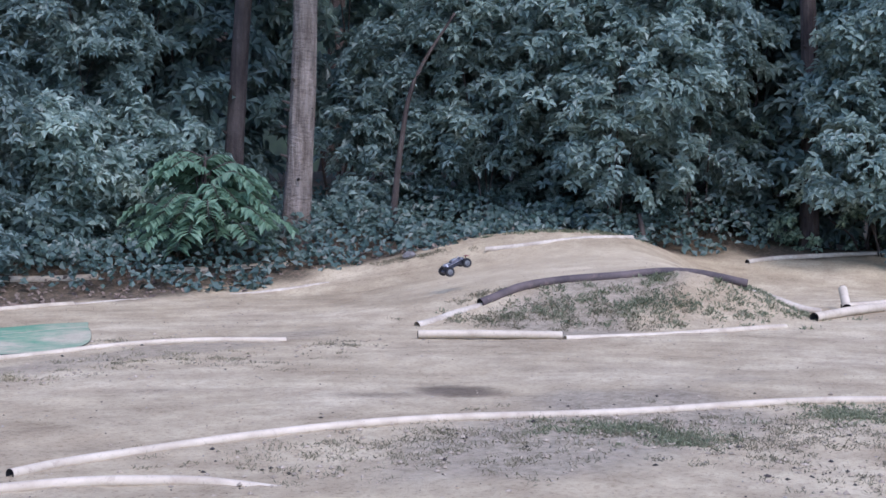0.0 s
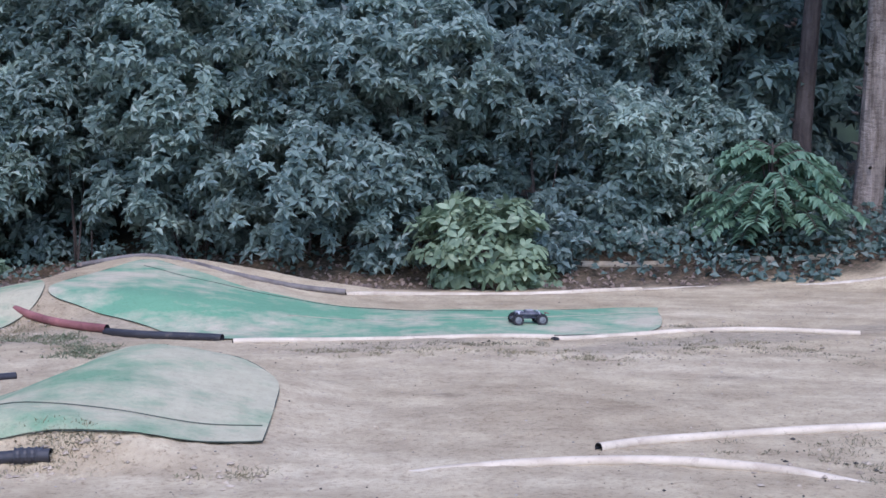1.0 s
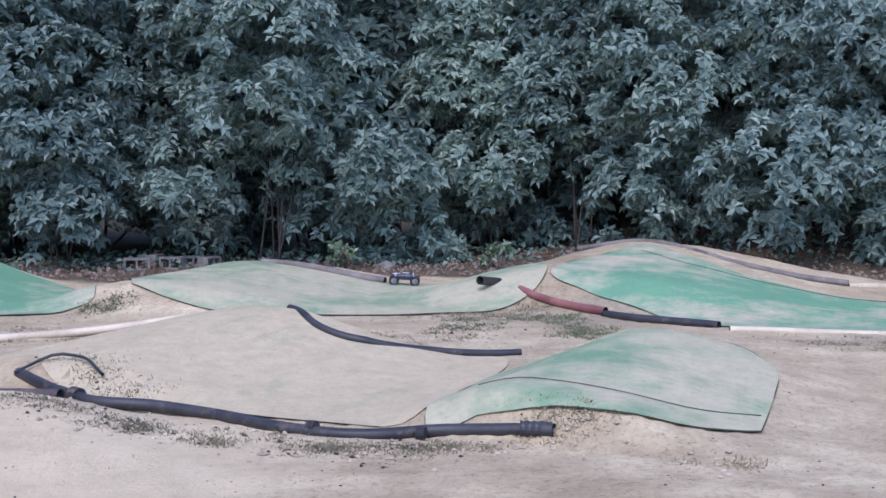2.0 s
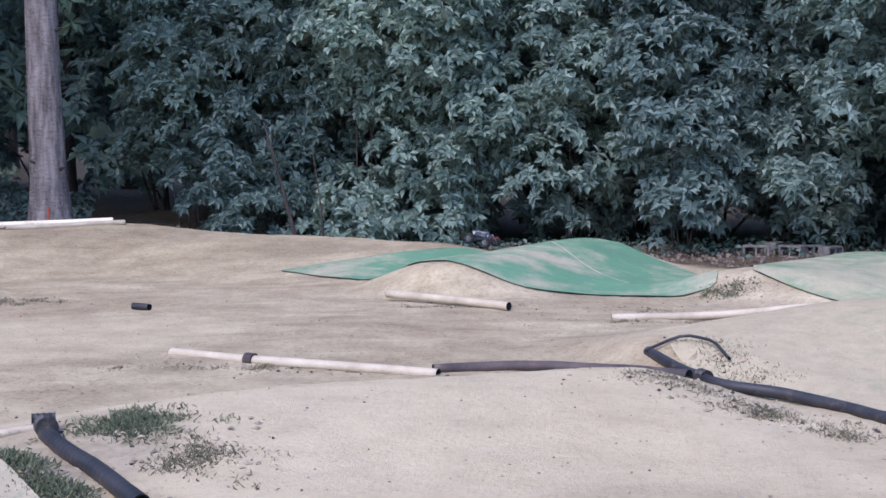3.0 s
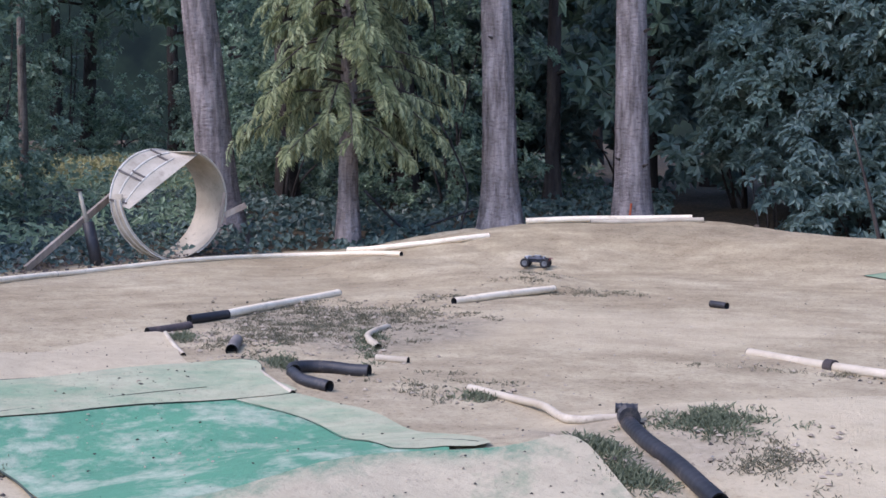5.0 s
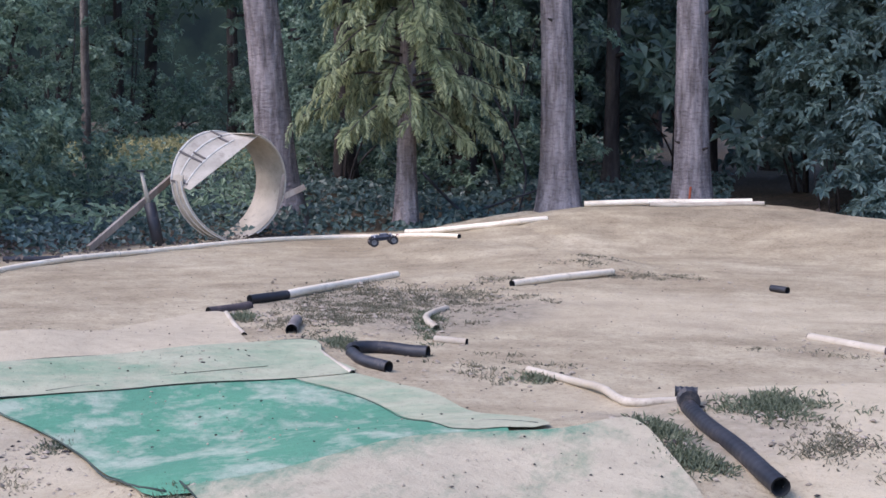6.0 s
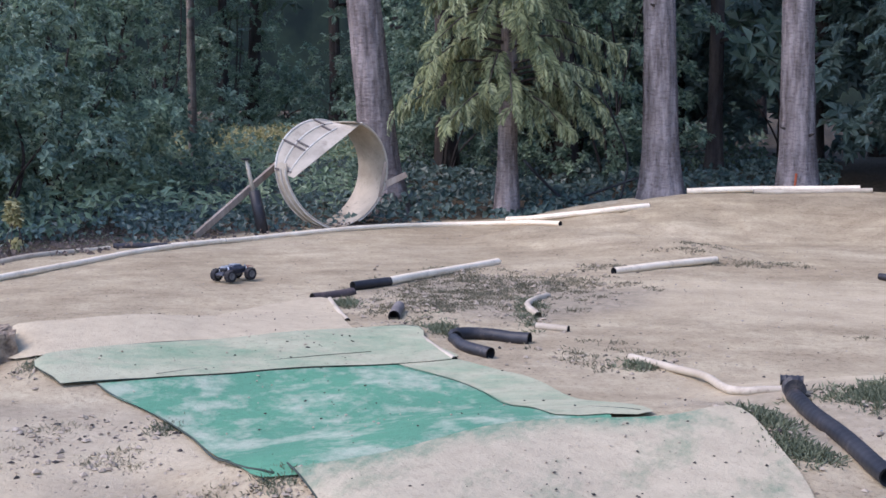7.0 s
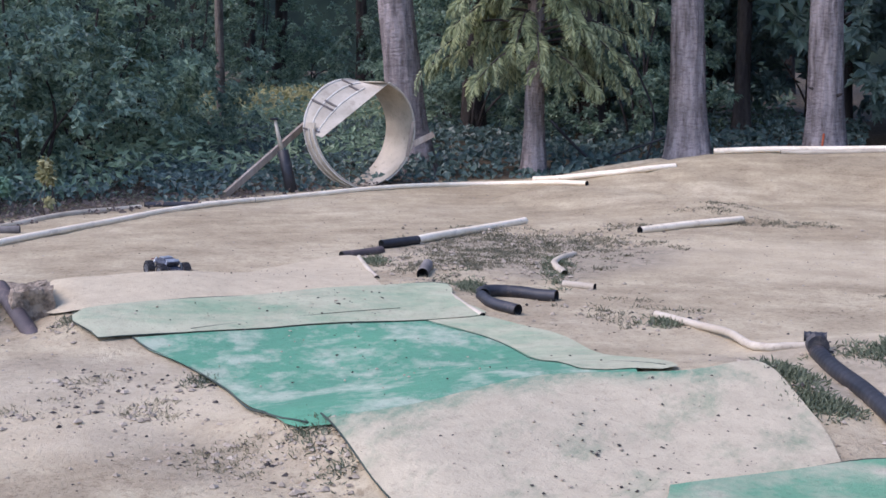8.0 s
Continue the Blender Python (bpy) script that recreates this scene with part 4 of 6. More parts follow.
def bush(kind, seed, wide, high, clear, lobes, shoots, leaf, material, label, per=7, length=0.2, slim=0.36, spread=0.9, bark=None, up=0.35, stem=0.035, group="", fan=6, broad=True):
    """A bush: an Empty at its foot with stems and a crown of leaf whorls in drooping tiers."""
    rng = np.random.default_rng(seed)
    hp = heap(rng, wide, high, clear, lobes)
    p, o = lobe_points(rng, hp, shoots)
    o = unit(o + np.array([0, 0, up]) + rng.normal(0, 0.2, o.shape))
    if fan:
        p, o = tiers(rng, p, o, fan)
    ob = tagged(new(kind), label, leaf, group)
    v, f = rosettes(rng, p, o, per, length, spread, slim, broad)
    part("crown", mesh_of(kind + "_crown", v, f, material), material, ob)
    for sv, sf in stems(rng, [h[:3] for h in hp[:min(6, max(4, lobes // 4))]], stem):
        part("stem", mesh_of("stem", sv, sf, bark or BARK_DARK, True), bark or BARK_DARK, ob)
    return ob


def stand(ob, x, y, turn=0.0, sink=0.0):
    ob.matrix_basis = pose(x, y, float(ground_z(x, y)) - sink, 0, 0, turn)
    return ob


def plant_many(protos, spots, seed):
    """The first spots take the bushes themselves, the rest copies."""
    rng = random.Random(seed)
    for i, (turn, far) in enumerate(spots):
        x, y = polar(turn, far)
        a = rng.uniform(0, 360)
        m = pose(x, y, float(ground_z(x, y)) - 0.02, 0, 0, a)
        if i < len(protos):
            protos[i].matrix_basis = m
        else:
            copy_thing(protos[rng.randrange(len(protos))], m)


# ---- laurel hedge along the track ----
LAUREL_LABEL = "dense evergreen laurel bush with glossy grey-green leaves tinted for haze"
TALL_LABEL = "tall overhanging laurel bush with pale leaf clusters"
# turn, distance, half width, height, bare height under the crown
HEDGE = [(-36.2, 22.2, 1.2, 2.6, 0.2), (-32.5, 21.8, 1.6, 3.5, 0.2), (-28.0, 21.4, 1.9, 4.1, 0.2), (-23.0, 21.2, 2.0, 4.2, 0.2), (-18.3, 21.7, 2.0, 4.9, 0.3), (-13.8, 22.4, 1.9, 5.6, 0.4),
         (-9.8, 23.4, 1.7, 5.6, 0.9), (-6.0, 21.9, 0.85, 1.6, 0.1), (-0.4, 21.5, 2.1, 5.6, 1.0), (4.6, 22.8, 1.5, 5.4, 0.4), (8.4, 22.4, 1.7, 5.6, 0.3), (12.8, 23.2, 1.9, 5.6, 0.3), (17.3, 22.6, 1.8, 5.4, 0.25),
         (21.4, 23.4, 1.7, 5.4, 0.3), (25.8, 24.0, 1.8, 5.2, 0.4), (29.0, 25.5, 1.6, 5.2, 0.8), (-54.2, 24.8, 1.7, 5.0, 0.8), (-59.3, 23.6, 2.2, 5.8, 0.95), (-63.0, 24.6, 1.4, 4.6, 1.3), (-70.6, 24.4, 1.9, 5.0, 1.45),
         (-50.0, 25.4, 1.4, 3.4, 0.3), (-40.0, 24.2, 1.5, 2.3, 0.1), (-37.0, 24.3, 1.8, 4.2, 0.4)]
for i, (turn, far, wide, high, clear) in enumerate(HEDGE):
    big = high > 4.3
    # past turn 24 the leaves take the copy with shade in its colour
    stand(bush("laurel_bush", 400 + i, wide, high, clear, int(5 + 2.9 * wide * high ** 0.6), int(48 * wide * high), "bush", LAUREL_SHADED if turn > 24 else LAUREL, TALL_LABEL if big else LAUREL_LABEL, 7, 0.168, 0.44, stem=0.016, fan=7, broad=False, group="laurels along the track"),
          *polar(turn, far), 40.0 * i)
hedge_tall = [bush("laurel_bush", 20 + i, 2.4, 6.0, 0.5, 26, 480, "bush", LAUREL_SHADED, "tall laurel bush behind the front row", 7, 0.25, 0.44, group="laurels deep in the wood", broad=False) for i in range(2)]
hedge_back = [bush("laurel_bush", 30 + i, 2.8, 6.5, 0.4, 24, 300, "bush", LAUREL_SHADED, "laurel deep in the wood, shade put into its darker leaves", 7, 0.28, 0.42, group="laurels deep in the wood", broad=False) for i in range(3)]
plant_many(hedge_tall, [(-5.0, 24.8), (1.0, 24.9), (7.0, 25.0), (12.0, 25.2), (18.0, 25.2), (23.5, 25.6), (-54, 27.6), (-65.5, 27.0), (-61, 27.5), (-74, 25.5), (-16, 25.0), (-11, 25.8), (-22.5, 24.6), (-29, 25.0)], 2)
plant_many(hedge_back, [(-66, 30), (-60, 29), (-48, 28.5), (-42, 27.5), (-36, 27), (-27, 28), (-14, 28), (-8, 27), (-2, 27), (4, 27), (10, 27.5), (17, 28), (24, 28.5), (30, 29), (35, 31),
                        (40, 33), (45, 32), (-78, 27), (-41, 26.5), (-70, 27.5)], 3)

# ---- shrubs in front of the hedge ----
stand(bush("leafy_shrub", 41, 1.15, 1.0, 0.2, 12, 120, "shrub", SHRUB, "small light-green shrub at the lane's edge", 7, 0.2, 0.44, up=0.5), *polar(-30.2, 19.9))
def feathered_shrub(seed, wide, high, fronds, label):
    """A shrub of arching fronds with paired leaflets in flat layers."""
    rng = np.random.default_rng(seed)
    ob = tagged(new("feathered_shrub"), label, "shrub")
    base, axis, face = [], [], []
    for i in range(fronds):
        a, h = i * 2.4, high * (0.25 + 0.75 * ((i * 0.37) % 1.0))
        d = np.array([math.cos(a), math.sin(a), 0.0])
        reach = wide * (1.15 - 0.6 * h / high) * rng.uniform(0.7, 1.05)
        root = d * max(0.0, reach - rng.uniform(0.6, 0.85))
        p = spline([root + [0, 0, h - 0.05], (root + d * reach) / 2 + [0, 0, h + 0.06], d * reach + [0, 0, h - 0.16]], 0.05)
        v, f = tube_along(np.vstack([[0, 0, h * 0.5], p]), np.linspace(0.014, 0.004, len(p) + 1), 5)
        part("frond_stalk", mesh_of("frond_stalk", v, f, BARK_DARK, True), BARK_DARK, ob)
        side = np.cross(d, [0, 0, 1.0])
        for s in (-1, 1):
            base.append(p)
            axis.append(side * s + d * 0.45 + np.array([0, 0, -0.35]) + rng.normal(0, 0.12, p.shape))
            face.append(np.repeat(np.array([[0, 0, 1.0]]), len(p), 0) + rng.normal(0, 0.2, p.shape))
    base, axis, face = np.vstack(base), np.vstack(axis), np.vstack(face)
    ln = rng.uniform(0.2, 0.32, len(base))
    v, f = leaves(base, axis, face, ln, ln * 0.38, 0.2, True)
    part("crown", mesh_of("feathered_crown", v, f, SUMAC), SUMAC, ob)
    v, f = tube_along(np.array([(0, 0, -0.1), (0.04, 0.02, high * 0.5), (0, 0, high)]), [0.04, 0.03, 0.012], 7)
    part("stem", mesh_of("stem", v, f, BARK_DARK, True), BARK_DARK, ob)
    return ob


stand(feathered_shrub(42, 1.5, 1.75, 54, "fresh green shrub with feathered fronds beside the trunk"), *polar(-42.4, 21.7))
stand(bush("leafy_shrub", 43, 0.35, 0.4, 0.1, 3, 50, "shrub", SHRUB, "small weedy shrub on the leaf litter", 5, 0.12, 0.4, fan=0), *polar(-3.2, 20.0))
stand(bush("leafy_shrub", 44, 0.3, 0.35, 0.08, 3, 40, "shrub", SHRUB, "small weedy shrub on the leaf litter", 5, 0.12, 0.4, fan=0), *polar(-10.0, 20.2))


# ---- trees ----
def trunk_mesh(rng, high, r0, r1, bend=0.15, flare=0.62, sides=40):
    n = 60
    z = np.linspace(-0.3, high, n)
    rr = r0 + (r1 - r0) * np.clip(z / high, 0, 1) + r0 * flare * np.exp(-np.clip(z, 0, None) / 0.45)
    k = rng.uniform(-1, 1, 4)
    p = np.column_stack([bend * k[0] * np.sin(z * 0.35 + k[1]), bend * k[2] * np.sin(z * 0.3 + k[3]), z])
    p[:, :2] -= p[3, :2]
    v, f = tube_along(p, rr, sides)
    ang = np.arctan2(v[:, 1] - np.repeat(p[:, 1], sides), v[:, 0] - np.repeat(p[:, 0], sides))
    furrow = 0.035 * r0 * np.sin(11 * ang + 1.5 * np.sin(v[:, 2] * 2)) + 0.03 * r0 * np.sin(17 * ang - 2 * np.sin(v[:, 2] * 3.1)) + 0.05 * r0 * np.sin(5 * ang) * np.exp(-np.clip(v[:, 2], 0, None) / 0.5)
    v = v + np.column_stack([np.cos(ang), np.sin(ang), 0 * ang]) * furrow[:, None]
    return v, f


def tall_tree(kind, seed, high, r0, material, label, leaf_mat, crown_from, crown_r, fronds, knots=14, lean=(0, 0), flare=0.62):
    """A tall tree: furrowed trunk, limbs and a high crown."""
    rng = np.random.default_rng(seed)
    ob = tagged(new(kind), label, "tree")
    v, f = trunk_mesh(rng, high, r0, r0 * 0.35, 0.15, flare)
    v = v + np.column_stack([v[:, 2] * lean[0], v[:, 2] * lean[1], 0 * v[:, 2]])
    part("trunk", mesh_of("trunk", v, f, material, True), material, ob)
    tips, outs = [], []
    for _ in range(int(fronds / 14)):
        z = rng.uniform(crown_from, high)
        a = rng.uniform(0, 2 * math.pi)
        ln = crown_r * (1 - 0.6 * (z - crown_from) / (high - crown_from)) * rng.uniform(0.7, 1.1)
        d = np.array([math.cos(a), math.sin(a), 0.0])
        p = spline([np.array([0, 0, z]), d * ln * 0.5 + [0, 0, z + 0.1], d * ln + [0, 0, z - 0.5]], 0.5)
        vv, ff = tube_along(p, np.linspace(0.05, 0.012, len(p)), 5)
        part("limb", mesh_of("limb", vv, ff, material, True), material, ob)
        t = rng.uniform(0.25, 1.0, 24)
        tips.append(np.column_stack([np.interp(t, np.linspace(0, 1, len(p)), p[:, c]) for c in range(3)]) + rng.normal(0, 0.3, (24, 3)))
        outs.append(unit(d + rng.normal(0, 0.5, (24, 3)) + [0, 0, 0.2]))
    v, f = rosettes(rng, np.vstack(tips), np.vstack(outs), 7, 0.36, 0.9, 0.42, False)
    part("crown", mesh_of(kind + "_crown", v, f, leaf_mat), leaf_mat, ob)
    for i in range(knots):
        z, a = rng.uniform(0.8, 6), rng.uniform(0, 2 * math.pi)
        r = r0 + (r0 * 0.35 - r0) * z / high
        d = np.array([math.cos(a), math.sin(a), 0.25])
        p = np.array([d * r * 0.85 + [0, 0, z], d * (r + 0.05) + [0, 0, z], d * (r + 0.10) + [0, 0, z]])
        v, f = tube_along(p, [0.03, 0.022, 0.012], 6)
        part("branch_stub", mesh_of("branch_stub", v, f, BARK_DARK), BARK_DARK, ob)
    return ob


FIR = "tall fir with a straight furrowed grey-brown trunk"
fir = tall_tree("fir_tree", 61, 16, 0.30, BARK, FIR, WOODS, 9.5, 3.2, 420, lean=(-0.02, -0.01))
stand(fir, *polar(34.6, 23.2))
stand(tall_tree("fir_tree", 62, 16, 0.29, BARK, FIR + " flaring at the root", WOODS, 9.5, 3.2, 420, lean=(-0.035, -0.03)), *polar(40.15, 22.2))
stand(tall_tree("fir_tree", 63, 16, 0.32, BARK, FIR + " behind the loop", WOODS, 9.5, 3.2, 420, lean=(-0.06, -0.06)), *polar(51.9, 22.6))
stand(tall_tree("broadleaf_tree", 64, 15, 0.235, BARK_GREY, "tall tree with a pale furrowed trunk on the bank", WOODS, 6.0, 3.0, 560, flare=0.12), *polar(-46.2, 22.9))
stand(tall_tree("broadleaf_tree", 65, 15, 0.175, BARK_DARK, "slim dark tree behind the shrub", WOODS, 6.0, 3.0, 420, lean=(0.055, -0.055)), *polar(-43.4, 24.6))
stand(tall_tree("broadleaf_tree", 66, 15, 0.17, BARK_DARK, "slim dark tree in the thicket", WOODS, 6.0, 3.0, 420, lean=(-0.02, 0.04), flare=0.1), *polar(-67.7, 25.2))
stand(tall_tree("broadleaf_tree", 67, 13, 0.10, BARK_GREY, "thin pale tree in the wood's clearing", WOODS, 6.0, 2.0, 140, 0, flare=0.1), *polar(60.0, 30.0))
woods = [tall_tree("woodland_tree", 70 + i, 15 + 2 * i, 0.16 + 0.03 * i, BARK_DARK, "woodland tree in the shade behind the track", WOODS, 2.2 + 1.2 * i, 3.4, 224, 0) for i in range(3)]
spots = []
rng_w = random.Random(5)
for i in range(42):
    spot_w = (-84 + i * 4.1 + rng_w.uniform(-1.3, 1.3), (31, 36, 43)[i % 3] + rng_w.uniform(-2, 3))
    if not 50 < spot_w[0] < 74 or spot_w[1] > 42:
        spots.append(spot_w)
# The first three are added so that their crowns shade the ivy floor.
spots += [(38, 28.5), (44.2, 27.5), (49.3, 28.5), (34, 30), (54, 44), (57.5, 46), (61, 45), (66, 43), (71, 44), (62.6, 34), (-66, 30), (-70.5, 29)]
plant_many(woods, spots, 6)


# ---- cedar with hanging sprays ----
def cedar(seed, high, r0, label):
    rng = np.random.default_rng(seed)
    ob = tagged(new("cedar_tree"), label, "tree")
    v, f = trunk_mesh(rng, high, r0, r0 * 0.2, 0.05, 0.45)
    part("trunk", mesh_of("trunk", v, f, BARK, True), BARK, ob)
    base, axis, face, size = [], [], [], []
    for i in range(130):
        z = 1.9 + (high - 2.1) * (i / 130) ** 1.15
        a = i * 2.4 + rng.uniform(-0.5, 0.5)
        ln = rng.uniform(0.9, 1.95) * (1 - 0.3 * z / high)
        d = np.array([math.cos(a), math.sin(a), 0.0])
        p = spline([np.array([0, 0, z]), d * ln * 0.5 + [0, 0, z + 0.06], d * ln + [0, 0, z - rng.uniform(0.2, 0.6)]], 0.12)
        vv, ff = tube_along(p, np.linspace(0.028, 0.005, len(p)), 5)
        part("limb", mesh_of("limb", vv, ff, BARK_DARK, True), BARK_DARK, ob)
        side = np.cross(d, [0, 0, 1.0])
        for s in range(19):
            t = 1.0 if s == 0 else rng.uniform(0.3, 1.0)
            o = np.array([np.interp(t, np.linspace(0, 1, len(p)), p[:, c]) for c in range(3)])
            head = unit(d * 0.7 + side * rng.uniform(-1.0, 1.0) + np.array([0, 0, -0.1]))
            long, fall = rng.uniform(0.25, 0.55), rng.uniform(0.5, 1.6)
            m = 18
            u = np.linspace(0.08, 1, m)[:, None]
            g = unit(head * (1.1 - u) + np.array([0, 0, -1.0]) * fall * (0.25 + u))
            line = o + np.cumsum(g, 0) * long / m
            w = unit(np.cross(g, unit(d + rng.normal(0, 0.35, 3))))
            base.append(line)
            axis.append(g * 0.85 + w * np.where(np.arange(m) % 2, 0.6, -0.6)[:, None] + np.array([0, 0, -0.25]))
            face.append(np.cross(w, g) + rng.normal(0, 0.2, (m, 3)))
            size.append(rng.uniform(0.75, 1.2, m) * (0.12 * np.sin(math.pi * (0.2 + 0.75 * u[:, 0])) + 0.03))
    base, axis, face, ln = np.vstack(base), np.vstack(axis), np.vstack(face), np.concatenate(size)
    v, f = leaves(base, axis, face, ln, 0.016 + ln * 0.14, 0.3)
    part("crown", mesh_of("cedar_crown", v, f, CEDAR), CEDAR, ob)
    return ob


stand(cedar(81, 9.0, 0.17, "cedar with drooping yellow-green sprays over a bare lower trunk"), *polar(46.7, 22.0))

# ---- undergrowth of the wood's left part ----
UNDER = "leafy woodland bush with small dull green leaves"
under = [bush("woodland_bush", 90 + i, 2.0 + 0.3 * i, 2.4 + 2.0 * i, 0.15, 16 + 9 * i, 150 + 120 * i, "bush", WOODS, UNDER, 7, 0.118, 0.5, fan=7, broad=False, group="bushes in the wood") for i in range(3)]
plant_many(under, [(64.5, 28), (68, 20.5), (63.6, 25.5), (72.5, 20.2), (66.5, 24.2), (77, 19.5), (71, 24), (50, 31), (44, 31), (47.5, 35),
                   (42.3, 27.5), (49.3, 28), (66, 33), (82, 20), (70, 22), (65.5, 23), (74.5, 22.5), (67.5, 27), (51, 44), (56, 46), (-69.8, 25.8), (-65.8, 28), (-62, 28.5), (53.5, 43), (58.5, 45), (61.2, 42)], 8)


def cover(name, label, turn0, turn1, far0, far1, n, tall, material, size, seed, slim=0.75, gap=0.25):
    """Low leaves over the ground: ivy, brambles, litter."""
    rng = np.random.default_rng(seed)
    a, d = rng.uniform(turn0, turn1, n), far0 + (far1 - far0) * rng.random(n)
    a, d = np.radians(a), d
    x, y = -np.sin(a) * d, np.cos(a) * d
    edge = np.interp(np.degrees(a), EDGE_TURN, EDGE_FAR)
    keep = d > edge + 0.35 * np.sin(3 * x) * np.sin(2.7 * y) + gap
    x, y, d, edge = x[keep], y[keep], d[keep], edge[keep]
    hump = 0.5 + 0.5 * np.sin(1.3 * x + 0.7 * y) * np.sin(1.1 * y - 0.9 * x)
    z = ground_z(x, y) + 0.02 + tall * (0.3 + 0.7 * hump) * smooth(0, 1.2, d - edge) * rng.random(len(x)) ** 0.5
    out = np.column_stack([-x / d * 0.5, -y / d * 0.5, np.full(len(x), 0.7)])
    face = unit(out + rng.normal(0, 0.35, out.shape))
    axis = np.cross(face, unit(rng.normal(size=face.shape)))
    ln = size * rng.uniform(0.6, 1.3, len(x))
    v, f = leaves(np.column_stack([x, y, z]), axis, face, ln, ln * slim, 0.15)
    return tagged(new(name, mesh_of(name, v, f, material)), label, "ground cover", kind="stuff")


cover("ground_ivy", "thick ivy and bramble leaves on the bank", -66, -33, 20.2, 26.5, 15000, 0.75, IVY, 0.13, 101)
cover("ground_ivy", "low ivy leaves under the laurels", -33, 30, 20.6, 24, 2600, 0.18, IVY, 0.10, 102, gap=1.0)
cover("ground_ivy", "dark ivy and fern leaves on the wood's floor", 33, 52, 17, 31, 11000, 0.5, IVY, 0.13, 103)
cover("ground_ivy", "dark ivy and fern leaves on the wood's floor", 51, 63, 17, 30, 6500, 0.4, IVY, 0.11, 108)
cover("woodland_ferns", "fresh green ferns and nettles on the wood's floor", 51, 84, 18, 33, 9000, 0.75, SHRUB, 0.17, 111, 0.4, gap=1.6)
cover("ground_ivy", "dark ivy and fern leaves on the wood's floor", 61.5, 84, 15, 31, 10000, 0.5, IVY, 0.10, 109, gap=1.3)
cover("woodland_floor", "mixed green and yellow plants in the wood's clearing", 36, 82, 29, 48, 9000, 0.3, SHRUB, 0.2, 104)
cover("clearing_grass", "yellow-green grass in the wood's clearing", 51.5, 63.5, 32, 42, 15000, 0.16, CLEARING, 0.2, 107, 0.3)
cover("leaf_litter", "brown fallen leaves at the lane's outer edge", -70, 30, 18.6, 23, 9000, 0.02, DRY, 0.075, 105)
cover("leaf_litter", "brown fallen leaves at the wood's edge", 50, 84, 14, 21, 7000, 0.02, DRY, 0.065, 106, gap=-0.3)
cover("edge_grass", "thin green grass at the wood's edge", 58, 84, 14, 19, 2500, 0.03, GRASS, 0.06, 110, 0.25, gap=0.1)


